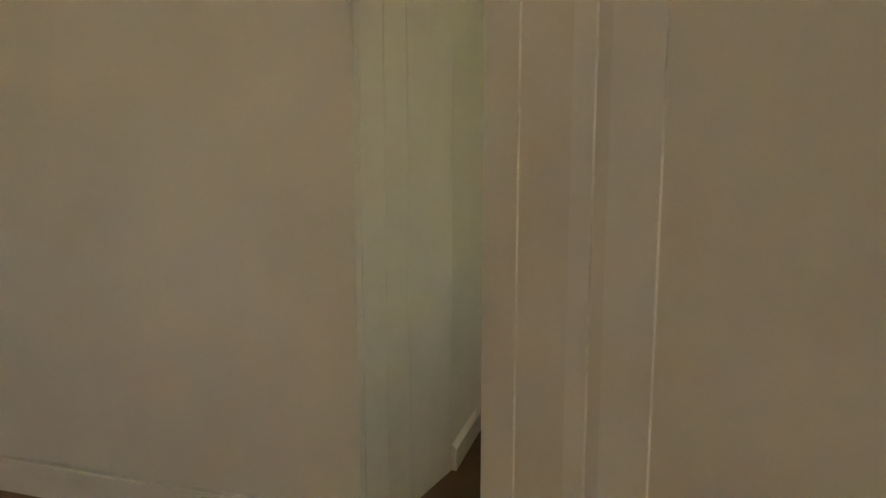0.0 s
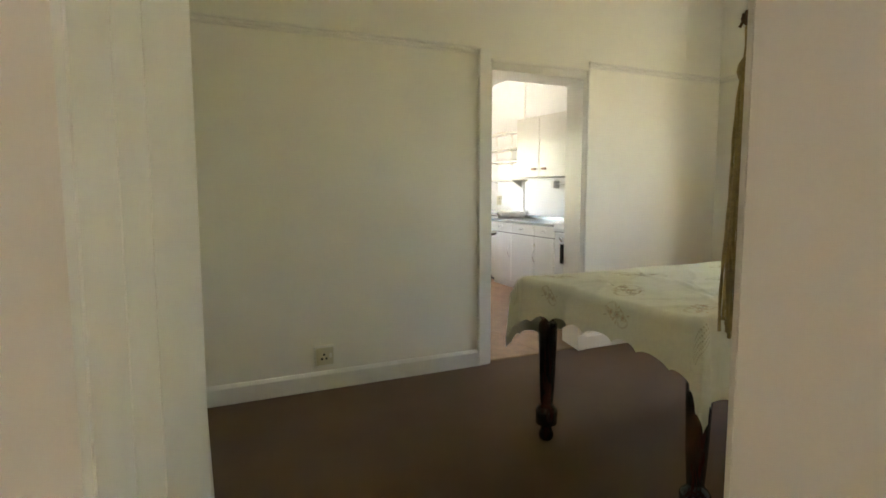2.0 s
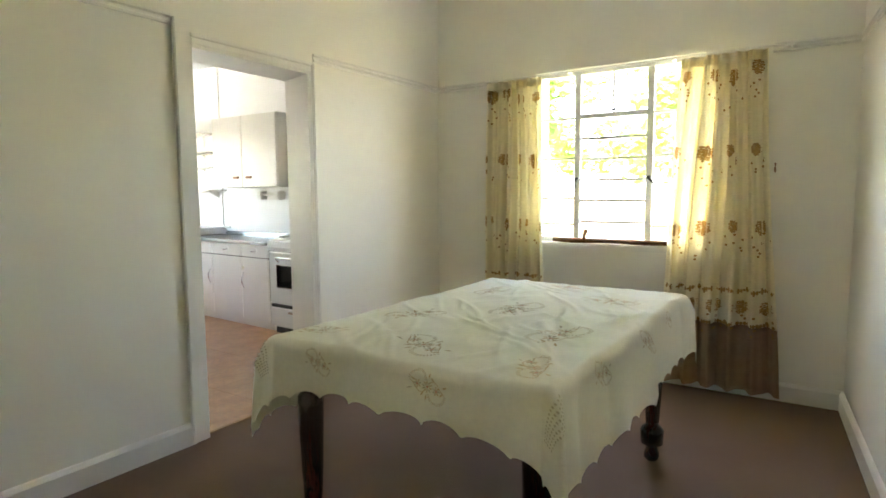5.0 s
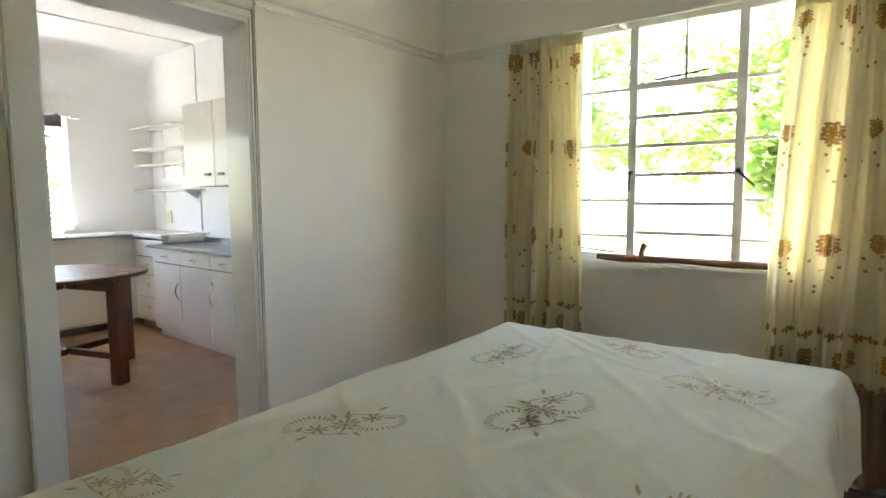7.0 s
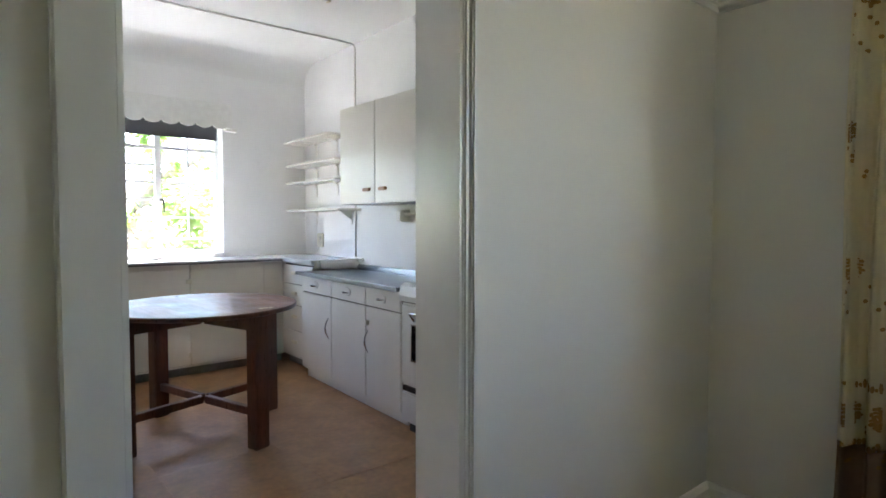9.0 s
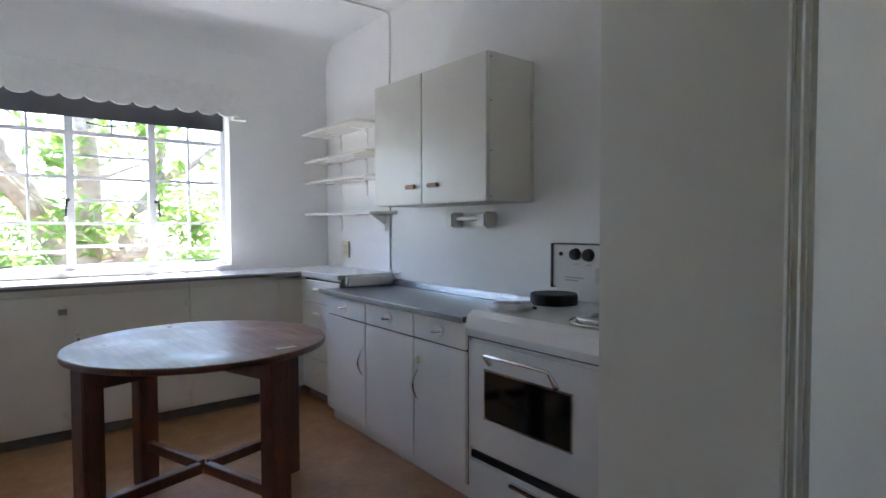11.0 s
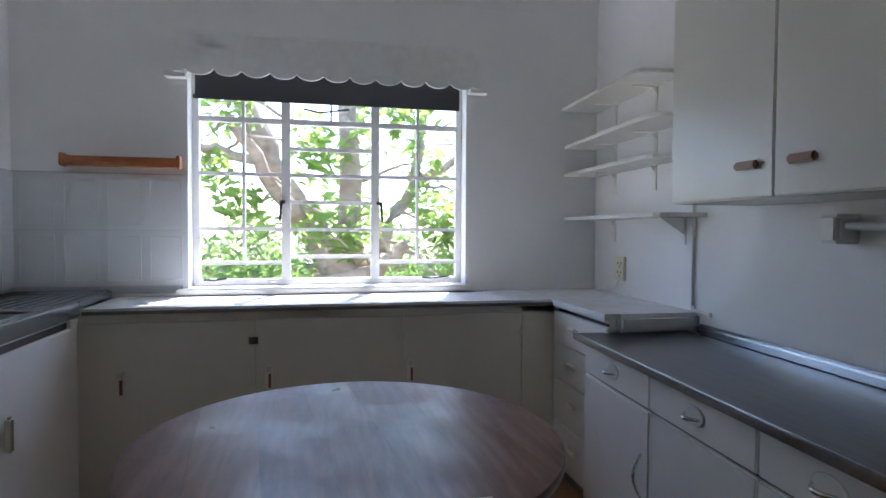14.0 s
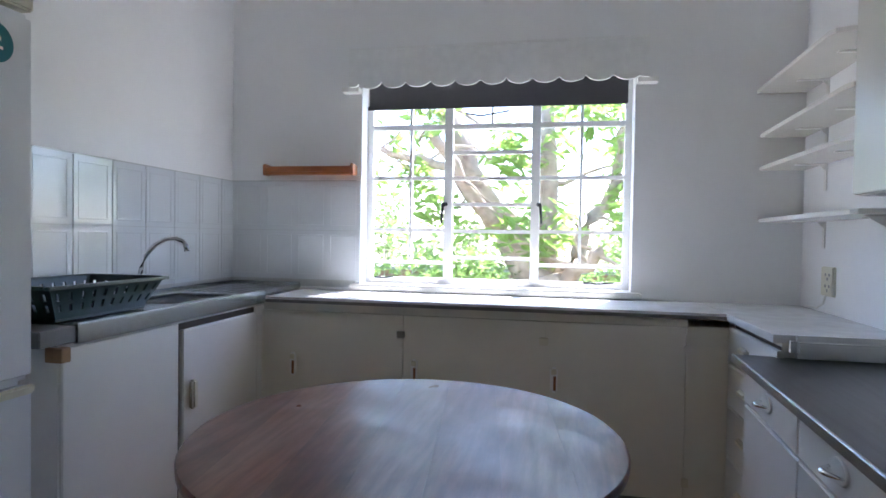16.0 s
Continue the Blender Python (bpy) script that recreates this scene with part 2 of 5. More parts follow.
def boxes(*items, bevel=0.0):
    bm = bmesh.new()
    for lo, hi in items:
        add_box(bm, lo, hi, bevel)
    return bm


def prism(pts, z0, z1):
    bm = bmesh.new()
    lo = [bm.verts.new((x, y, z0)) for x, y in pts]
    hi = [bm.verts.new((x, y, z1)) for x, y in pts]
    n = len(pts)
    bm.faces.new(lo)
    bm.faces.new(hi)
    for i in range(n):
        bm.faces.new((lo[i], lo[(i + 1) % n], hi[(i + 1) % n], hi[i]))
    return bm


def extrude_profile(pts, axis, a, b):
    """A closed profile swept along x or y from a to b. Profile pairs are (other level axis, z)."""
    bm = bmesh.new()
    put = (lambda p, s: (s, p[0], p[1])) if axis == "x" else (lambda p, s: (p[0], s, p[1]))
    A = [bm.verts.new(put(p, a)) for p in pts]
    C = [bm.verts.new(put(p, b)) for p in pts]
    n = len(pts)
    bm.faces.new(A)
    bm.faces.new(C)
    for i in range(n):
        bm.faces.new((A[i], A[(i + 1) % n], C[(i + 1) % n], C[i]))
    return bm


def lathe(profile, seg=20, center=(0, 0, 0)):
    bm = bmesh.new()
    rings = []
    for r, z in profile:
        rings.append([bm.verts.new((center[0] + r * math.cos(2 * math.pi * i / seg), center[1] + r * math.sin(2 * math.pi * i / seg), center[2] + z)) for i in range(seg)])
    for a, b in zip(rings, rings[1:]):
        for i in range(seg):
            bm.faces.new((a[i], a[(i + 1) % seg], b[(i + 1) % seg], b[i]))
    bm.faces.new(rings[0])
    bm.faces.new(rings[-1])
    return bm


def add_tube(bm, pts, radii, seg=8):
    pts = [Vector(p) for p in pts]
    if not hasattr(radii, "__len__"):
        radii = [radii] * len(pts)
    rings = []
    for i, p in enumerate(pts):
        d = (pts[min(i + 1, len(pts) - 1)] - pts[max(i - 1, 0)]).normalized()
        side = d.cross(Vector((0.3, 0.2, 1) if abs(d.z) < 0.9 else (1, 0.1, 0))).normalized()
        up = d.cross(side)
        rings.append([bm.verts.new(p + (side * math.cos(2 * math.pi * k / seg) + up * math.sin(2 * math.pi * k / seg)) * radii[i]) for k in range(seg)])
    for a, b in zip(rings, rings[1:]):
        for k in range(seg):
            bm.faces.new((a[k], a[(k + 1) % seg], b[(k + 1) % seg], b[k]))
    bm.faces.new(rings[0])
    bm.faces.new(rings[-1])
    return bm


def tube(pts, radii, seg=8):
    return add_tube(bmesh.new(), pts, radii, seg)


def pierced_wall(x, y, z, hole_x, hole_z):
    """One wall from x[0] to x[1], y[0] to y[1] and z[0] to z[1] with a clean opening through it."""
    xs, zs = (x[0], *hole_x, x[1]), (z[0], *hole_z, z[1])
    bm = bmesh.new()
    g = [[[bm.verts.new((a, b, c)) for c in zs] for a in xs] for b in y]
    for i in range(3):
        for k in range(3):
            if (i, k) != (1, 1):
                for f in g:
                    bm.faces.new((f[i][k], f[i + 1][k], f[i + 1][k + 1], f[i][k + 1]))
    for i in range(3):
        for k in (0, 3):
            bm.faces.new((g[0][i][k], g[0][i + 1][k], g[1][i + 1][k], g[1][i][k]))
            bm.faces.new((g[0][k][i], g[0][k][i + 1], g[1][k][i + 1], g[1][k][i]))
    for k in (1, 2):
        bm.faces.new((g[0][1][k], g[0][2][k], g[1][2][k], g[1][1][k]))
        bm.faces.new((g[0][k][1], g[0][k][2], g[1][k][2], g[1][k][1]))
    return bm


def structure(name, bm, mat, label, category):
    return tagged(link_mesh(name, bm, mat), label, category, kind="structure")


# ---- structure: dining room ----
H = 2.95
KH = 2.75
P = (-0.308, 0.767)
P2 = (-0.151, 1.368)
Q = (0.18, 0.385)
NY, KY = 3.50, 3.765          # two faces of the partition
DX0, DX1 = 1.810, 2.612          # doorway to the kitchen
EX = 4.055                     # dining window wall
SY = 0.58
KE, KW_, KN = 4.254, 1.131, 7.617

structure("floor", prism([(-0.35, 0.6), (0.3, 0.42), (EX + 0.2, 0.42), (EX + 0.2, NY + 0.05), (-0.35, NY + 0.05)], -0.06, 0.0), CARPET, "worn brown fitted carpet in the dining room", "carpet")
DXB = DX1 + 0.078             # the far side of the doorway splays out
wall_bm = boxes(((-0.4, NY, 0), (DX0, KY, H)))
for pts, z0 in (([(DX1, NY), (EX + 0.25, NY), (EX + 0.25, KY), (DXB, KY)], 0), ([(DX0, NY), (DX1, NY), (DXB, KY), (DX0, KY)], 2.04)):
    piece = prism(pts, z0, H)
    me_piece = bpy.data.meshes.new("piece")
    piece.to_mesh(me_piece)
    piece.free()
    wall_bm.from_mesh(me_piece)
wall_n = structure("wall_north", wall_bm, PLASTER, "cream painted plaster wall with doorway to kitchen", "wall")
structure("wall_west", prism([P2, (-0.05, NY), (-0.4, NY), (-0.45, 1.30)], 0, H), PLASTER, "cream painted plaster wall of dining room", "wall")
WY0, WY1, WZ0, WZ1 = 1.47, 2.63, 0.925, 2.16
structure("wall_east", boxes(((EX, SY - 0.2, 0), (EX + 0.25, WY0, H)), ((EX, WY1, 0), (EX + 0.25, NY, H)), ((EX, WY0, 0), (EX + 0.25, WY1, WZ0)), ((EX, WY0, WZ1), (EX + 0.25, WY1, H))), PLASTER, "cream painted plaster wall with the dining room window", "wall")
S0, S1 = (0.29, 0.345), (EX, 0.662)
structure("wall_south", prism([Q, S0, S1, (EX, 0.40), (0.50, 0.13)], 0, H), PLASTER, "cream painted plaster wall of dining room", "wall")
structure("ceiling", box((-0.5, 0.3, H), (EX + 0.25, KY, H + 0.1)), CEILING, "plain white dining room ceiling", "ceiling")
structure("wall_over_hall_door", prism([P, P2, (0.42, 0.62), Q], 2.06, H), PLASTER, "plaster above the corner doorway", "wall")

# splayed casing of the corner doorway, moulded
casing = new("door_casing")
tagged(casing, "cream painted moulded casing of corner doorway", "door frame", kind="structure")
sb = 0.022
dx, dy = P2[0] - P[0], P2[1] - P[1]
L_ = math.hypot(dx, dy)
ux, uy = dx / L_, dy / L_
nx, ny = uy, -ux
px, py = P[0] - nx * sb, P[1] - ny * sb
structure("wall_corner", prism([(px, py), (P2[0] - nx * sb, P2[1] - ny * sb), (-0.45, 1.30), (-0.5, 0.9)], 0, H), PLASTER, "plaster wall end beside the corner doorway", "wall")


def strip(s0, s1, out, z1=2.06):
    a = (px + ux * s0, py + uy * s0)
    b = (px + ux * s1, py + uy * s1)
    return prism([a, b, (b[0] + nx * out, b[1] + ny * out), (a[0] + nx * out, a[1] + ny * out)], 0, z1)


for s0, s1, out in ((0.0, 0.03, 0.021), (0.03, 0.05, 0.024), (0.05, 0.16, 0.022), (0.16, 0.19, 0.024), (0.19, 0.30, 0.020), (0.30, 0.45, 0.022), (0.45, L_, 0.0215)):
    part("moulding", strip(s0, s1, out), GLOSS, casing)
# ---- structure: hall ----
structure("floor_hall", prism([(-3.3, 1.0), (-0.35, 1.0), (-0.35, 0.6), (0.3, 0.42), (1.7, -0.9), (1.7, -2.7), (-3.3, -2.7)], -0.06, -0.002), HALLFLOOR, "varnished brown wooden hall floor", "floor")
structure("wall_hall_north", prism([P, (-3.3, 0.75), (-3.3, 1.0), (-0.5, 1.0)], 0, H), PLASTER_H, "beige painted hall wall", "wall")
structure("baseboard_hall", boxes(((-3.2, 0.722, 0), (-0.36, 0.758, 0.14)), bevel=0.006), GLOSS, "white painted skirting board in the hall", "skirting")
e1 = (Q[0] + 0.78, Q[1] - 0.77)
structure("wall_hall_diagonal", prism([Q, (0.30, 0.37), (e1[0] + 0.2, e1[1] + 0.05), e1], 0, H), PLASTER_H, "beige painted hall wall beside doorway", "wall")
hx0, hx1 = e1[0], e1[0] + 0.2
# The opening is out of view, added and sized to let daylight into the hall.
structure("wall_hall_east", boxes(((hx0, -1.95, 0), (hx1, e1[1], H)), ((hx0, -2.7, 0), (hx1, -2.64, H)), ((hx0, -2.64, 0), (hx1, -1.95, 0.9)), ((hx0, -2.64, 2.2), (hx1, -1.95, H))), PLASTER_H, "beige hall wall with unseen opening added to light hall", "wall")
structure("wall_hall_south", box((-3.3, -2.9, 0), (1.3, -2.7, H)), PLASTER_H, "beige painted hall wall", "wall")
structure("wall_hall_west", box((-3.5, -2.7, 0), (-3.3, 1.2, H)), PLASTER_H, "beige painted hall wall", "wall")
structure("ceiling_hall", prism([(-3.5, 1.2), P, Q, (1.3, -0.6), (1.3, -2.9), (-3.5, -2.9)], H, H + 0.1), CEILING, "plain white hall ceiling", "ceiling")
dcas = tagged(new("door_casing"), "cream painted casing of a hall door", "door frame", kind="structure")
for a, b, o, m in ((0.004, 0.13, 0.005, PLASTER_H), (0.29, 0.345, 0.006, GLOSS), (0.382, 0.49, 0.006, GLOSS)):
    vx, vy = 0.71, -0.70
    ox, oy = -0.70, -0.71
    a0, b0 = (Q[0] + vx * a, Q[1] + vy * a), (Q[0] + vx * b, Q[1] + vy * b)
    part("moulding", prism([a0, b0, (b0[0] + ox * o, b0[1] + oy * o), (a0[0] + ox * o, a0[1] + oy * o)], 0, 2.06), m, dcas)
hs = thing("wall_socket", (-0.86, 0.722, 0.05), "small cream socket on hall skirting board", "socket")
part("plate", box((-0.04, -0.012, 0.0), (0.04, 0.0, 0.08), 0.004), BONE, hs)
for sx in (-0.015, 0.015):
    part("hole", box((sx - 0.006, -0.0135, 0.03), (sx + 0.006, -0.011, 0.045)), BLACK, hs)

# ---- structure: kitchen ----
KX0, KX1, KZ0, KZ1 = 1.945, 3.44, 0.965, 2.15
wkn = structure("wall_kitchen_north", pierced_wall((KW_ - 0.25, KE + 0.25), (KN, KN + 0.22), (0, H), (KX0, KX1), (KZ0, KZ1)), PLASTER_K, "white painted plaster wall with the kitchen window", "wall")
SKEW = 0.030


def east(y):
    """The face of the kitchen's east wall, which runs slightly out of square."""
    return 4.246 - SKEW * (7.4 - y)


structure("wall_kitchen_east", prism([(east(KY), KY), (KE + 0.25, KY), (KE + 0.25, KN), (east(KN), KN)], 0, H), PLASTER_K, "white painted plaster kitchen wall", "wall")
wkw = structure("wall_kitchen_west", box((KW_ - 0.25, KY, 0), (KW_, KN, H)), PLASTER_K, "white painted plaster kitchen wall", "wall")
structure("ceiling_kitchen", box((KW_ - 0.25, KY, KH), (KE + 0.25, KN + 0.22, KH + 0.1)), CEILING, "plain white kitchen ceiling", "ceiling")


def cove(axis, wall, sign, a, b):
    R = 0.2
    bm = bmesh.new()
    rows = []
    for i in range(11):
        t = math.pi / 2 * i / 10
        w, z = wall + sign * (R * (1 - math.sin(t)) + 0.0005), KH - R * (1 - math.cos(t)) - 0.0005
        rows.append([bm.verts.new((s, w, z) if axis == "x" else (w, s, z)) for s in (a, b)])
    for q, r in zip(rows, rows[1:]):
        bm.faces.new((q[0], q[1], r[1], r[0]))
    ob = structure("trim", bm, CEILING, "plain curved white ceiling cove", "cove")
    for f in ob.data.polygons:
        f.use_smooth = True
    return ob


cove("x", KN, -1, KW_, KE)
cove("y", KW_, 1, KY, KN)
fk = structure("floor_kitchen", box((KW_ - 0.1, NY + 0.05, -0.06), (KE + 0.1, KN + 0.1, -0.004)), GROUT, "tan brown kitchen floor with faint joints", "floor")

# ---- trims of the dining room ----


def skirting(a, b, axis, at, sign, mat=GLOSS, h=0.115):
    pr = [(at, 0.0), (at + sign * 0.022, 0.0), (at + sign * 0.022, h - 0.02), (at + sign * 0.012, h - 0.004), (at + sign * 0.006, h), (at, h)]
    return structure("baseboard", extrude_profile(pr, axis, a, b), mat, "cream painted wooden skirting board", "skirting")


skirting(-0.05, DX0 - 0.093, "x", NY, -1)
skirting(DX1 + 0.045, EX, "x", NY, -1)
skirting(0.66, NY, "y", EX, -1)
sk = skirting(0, 1, "y", 0, 1)
a = math.atan2(-(-0.06 - P2[0]), NY - P2[1])
sk.matrix_world = Matrix.Translation((P2[0], P2[1], 0)) @ Matrix.Rotation(a, 4, 'Z') @ Matrix.Diagonal((1, math.hypot(0.118, NY - P2[1]), 1, 1))


ss = skirting(0, 1, "x", 0, 1)
slant = Matrix.Translation((*S0, 0)) @ Matrix.Rotation(math.atan2(S1[1] - S0[1], S1[0] - S0[0]), 4, 'Z') @ Matrix.Diagonal((math.hypot(S1[0] - S0[0], S1[1] - S0[1]), 1, 1, 1))
ss.matrix_world = slant


def picture_rail(a, b, axis, at, sign, z=2.105):
    pr = [(at, z), (at + sign * 0.012, z), (at + sign * 0.016, z + 0.012), (at + sign * 0.007, z + 0.02), (at + sign * 0.007, z + 0.03),
          (at + sign * 0.016, z + 0.038), (at + sign * 0.012, z + 0.05), (at, z + 0.05)]
    return structure("trim", extrude_profile(pr, axis, a, b), GLOSS, "cream painted picture rail moulding", "picture rail")


picture_rail(-0.06, DX0 - 0.093, "x", NY, -1, 2.112)
picture_rail(DX1 + 0.042, EX, "x", NY, -1)
picture_rail(0.66, 1.1, "y", EX, -1)
picture_rail(3.0, NY, "y", EX, -1)

sr = picture_rail(0, 1, "x", 0, 1)
sr.matrix_world = slant

arch = tagged(new("door_1"), "cream painted architrave and frame of open kitchen doorway", "door frame", kind="structure")
part("architrave", box((DX0 - 0.085, NY - 0.020, 0), (DX0 + 0.002, NY, 2.15), 0.006), GLOSS, arch)
part("moulding", box((DX0 - 0.092, NY - 0.030, 0), (DX0 - 0.072, NY - 0.001, 2.15), 0.005), GLOSS, arch)
part("architrave", box((DX1 - 0.004, NY - 0.020, 0), (DX1 + 0.016, NY, 2.075), 0.006), GLOSS, arch)
part("moulding", box((DX1 + 0.018, NY - 0.028, 0), (DX1 + 0.040, NY, 2.095), 0.006), GLOSS, arch)
part("architrave_head", box((DX0 + 0.003, NY - 0.019, 2.04), (DX1 + 0.017, NY, 2.075), 0.005), GLOSS, arch)
part("moulding", box((DX0 + 0.003, NY - 0.027, 2.077), (DX1 + 0.017, NY, 2.095), 0.005), GLOSS, arch)
part("jamb", box((DX0, NY - 0.012, 0), (DX0 + 0.014, KY + 0.012, 2.04), 0.003), GLOSS, arch)
part("jamb", prism([(DX1 - 0.014, NY - 0.012), (DX1 - 0.001, NY - 0.012), (DXB - 0.001, KY + 0.012), (DXB - 0.014, KY + 0.012)], 0, 2.04), GLOSS, arch)
part("jamb_head", prism([(DX0 + 0.014, NY - 0.012), (DX1 - 0.014, NY - 0.012), (DXB - 0.014, KY + 0.012), (DX0 + 0.014, KY + 0.012)], 2.024, 2.039), GLOSS, arch)
part("architrave", box((DX0 - 0.08, KY, 0), (DX0, KY + 0.018, 2.12), 0.005), GLOSS, arch)
part("architrave", box((DXB, KY, 0), (DXB + 0.08, KY + 0.018, 2.12), 0.005), GLOSS, arch)
part("architrave_head", box((DX0, KY, 2.04), (DXB, KY + 0.018, 2.12), 0.005), GLOSS, arch)
part("base_block", box((DX1 - 0.03, NY - 0.034, 0), (DX1 + 0.044, NY - 0.029, 0.12), 0.002), GLOSS, arch)
part("threshold", box((DX0 + 0.014, NY + 0.03, -0.004), (DX1 - 0.014, NY + 0.055, 0.005), 0.002), PUTTY, arch, "worn metal threshold strip")

# ---- windows ----


def bar_y(bm, x, y0, y1, z0, z1, d=0.03):
    add_box(bm, (x - d / 2, y0, z0), (x + d / 2, y1, z1))


def dining_window():
    x = EX + 0.06
    w = tagged(new("window_1"), "white painted steel casement window with horizontal glazing bars", "window", kind="structure")
    part("window_frame", boxes(((x - 0.02, WY0, WZ0), (x + 0.02, WY0 + 0.035, WZ1)), ((x - 0.02, WY1 - 0.035, WZ0), (x + 0.02, WY1, WZ1)),
                               ((x - 0.02, WY0 + 0.035, WZ1 - 0.035), (x + 0.02, WY1 - 0.035, WZ1)), ((x - 0.02, WY0 + 0.035, WZ0), (x + 0.02, WY1 - 0.035, WZ0 + 0.035)), bevel=0.004), STEELFRAME, w)
    m0, m1 = 1.808, 2.317
    for m in (m0, m1):
        part("mullion", box((x - 0.022, m - 0.022, WZ0 + 0.035), (x + 0.022, m + 0.022, WZ1 - 0.035), 0.004), STEELFRAME, w)
    part("transom", box((x - 0.02, m0 + 0.022, 1.812), (x + 0.02, m1 - 0.022, 1.846), 0.004), STEELFRAME, w)
    part("glazing_bar", box((x - 0.012, (m0 + m1) / 2 - 0.007, 1.846), (x + 0.012, (m0 + m1) / 2 + 0.007, WZ1 - 0.035)), STEELFRAME, w)
    for z in (1.672, 1.525, 1.377, 1.228, 1.076):
        part("glazing_bar", box((x - 0.012, m0 + 0.022, z - 0.009), (x + 0.012, m1 - 0.022, z + 0.009)), STEELFRAME, w)
    for a, b in ((WY0 + 0.035, m0 - 0.022), (m1 + 0.022, WY1 - 0.035)):
        for z in (1.823, 1.535, 1.246, 1.055):
            part("glazing_bar", box((x - 0.012, a, z - 0.008), (x + 0.012, b, z + 0.008)), STEELFRAME, w)
    for a, b in ((WY0 + 0.035, m0 - 0.022), (m0 + 0.022, m1 - 0.022), (m1 + 0.022, WY1 - 0.035)):
        p = part("pane", box((x + 0.013, a, WZ0 + 0.035), (x + 0.017, b, WZ1 - 0.035)), GLASS, w)
        p.visible_shadow = False
    part("window_sill", box((EX - 0.035, WY0 - 0.03, WZ0 - 0.045), (x - 0.02, WY1 + 0.03, WZ0 - 0.002), 0.008), GLOSS, w)
    bm = tube([(x - 0.03, 1.95, 1.875), (x - 0.05, 2.02, 1.86), (x - 0.05, 2.20, 1.848)], 0.006)
    part("stay", bm, BLACK, w, "dark metal window stay")
    for m, s in ((m1, 1), (m0, -1)):
        bm = tube([(x - 0.02, m, 1.39), (x - 0.05, m, 1.385)], 0.011)
        add_tube(bm, [(x - 0.05, m, 1.385), (x - 0.055, m - 0.075 * (s < 0), 1.29 if s > 0 else 1.31)], [0.008, 0.005])
        part("handle", bm, BLACK, w, "dark metal casement handle")
    part("stay", tube([(x - 0.04, WY1 - 0.05, 0.985), (x - 0.05, 2.38, 0.97)], 0.005), BLACK, w)
    return w


def kitchen_window():
    y = KN + 0.123
    w = tagged(new("window_2"), "white painted steel casement window with glazing bars", "window", kind="structure")
    part("window_frame", boxes(((KX0, y - 0.02, KZ0), (KX0 + 0.035, y + 0.02, KZ1)), ((KX1 - 0.035, y - 0.02, KZ0), (KX1, y + 0.02, KZ1)),
                               ((KX0 + 0.035, y - 0.02, KZ1 - 0.035), (KX1 - 0.035, y + 0.02, KZ1)), ((KX0 + 0.035, y - 0.02, KZ0), (KX1 - 0.035, y + 0.02, KZ0 + 0.035)), bevel=0.004), STEELFRAME, w)
    m0, m1 = 2.433, 2.929
    for m in (m0, m1):
        part("mullion", box((m - 0.024, y - 0.022, KZ0 + 0.035), (m + 0.024, y + 0.022, KZ1 - 0.035), 0.004), STEELFRAME, w)
    spans = ((KX0 + 0.035, m0 - 0.024), (m0 + 0.024, m1 - 0.024), (m1 + 0.024, KX1 - 0.035))
    for i, (a, b) in enumerate(spans):
        part("transom", box((a, y - 0.018, 1.86), (b, y + 0.018, 1.889), 0.003), STEELFRAME, w)
        for z in ((1.726, 1.578, 1.429, 1.275, 1.122) if i == 1 else (1.58, 1.278, 1.089)):
            part("glazing_bar", box((a, y - 0.012, z - 0.010), (b, y + 0.012, z + 0.010)), STEELFRAME, w)
        p = part("pane", box((a, y + 0.013, KZ0 + 0.035), (b, y + 0.017, KZ1 - 0.035)), GLASS, w)
        p.visible_shadow = False
    for m in (2.208, 3.177):
        part("glazing_bar", box((m - 0.008, y - 0.0125, 1.099), (m + 0.008, y + 0.0125, 1.86)), STEELFRAME, w)
        part("glazing_bar", box((m - 0.008, y - 0.0125, 1.889), (m + 0.008, y + 0.0125, KZ1 - 0.035)), STEELFRAME, w)
    part("glazing_bar", box((2.675, y - 0.0125, 1.889), (2.687, y + 0.0125, KZ1 - 0.035)), STEELFRAME, w)
    part("window_sill", box((KX0 - 0.055, KN - 0.045, KZ0 - 0.035), (KX1 + 0.05, y - 0.02, KZ0 - 0.002), 0.007), GLOSS, w)
    part("stay", tube([(2.53, y - 0.035, 1.945), (2.62, y - 0.05, 1.925), (2.78, y - 0.05, 1.95)], 0.006), BLACK, w, "dark metal window stay")
    for m, s in ((m0 - 0.012, -1), (m1 + 0.018, 1)):
        bm = tube([(m, y - 0.02, 1.43), (m + s * 0.01, y - 0.05, 1.425)], 0.012)
        add_tube(bm, [(m + s * 0.012, y - 0.05, 1.43), (m + s * 0.02, y - 0.055, 1.32)], [0.009, 0.006])
        part("handle", bm, BLACK, w, "dark metal casement handle")
    for a, b in ((2.0, 2.12), (3.2, 3.36)):
        part("stay", tube([(a, y - 0.03, 1.0), ((a + b) / 2, y - 0.045, 0.998), (b, y - 0.04, 1.006)], 0.005), BLACK, w)
    return w


dining_window()
kitchen_window()

# ---- dining room things ----


def cloth_sheet(name, f, nu, nv, mat, parent, thick=0.002, label=""):
    bm = bmesh.new()
    g = [[bm.verts.new(f(i / nu, j / nv)) for j in range(nv + 1)] for i in range(nu + 1)]
    for i in range(nu):
        for j in range(nv):
            bm.faces.new((g[i][j], g[i + 1][j], g[i + 1][j + 1], g[i][j + 1]))
    ob = part(name, bm, mat, parent, label, smooth=True)
    if thick:
        md = ob.modifiers.new("thickness", 'SOLIDIFY')
        md.thickness = thick
    return ob


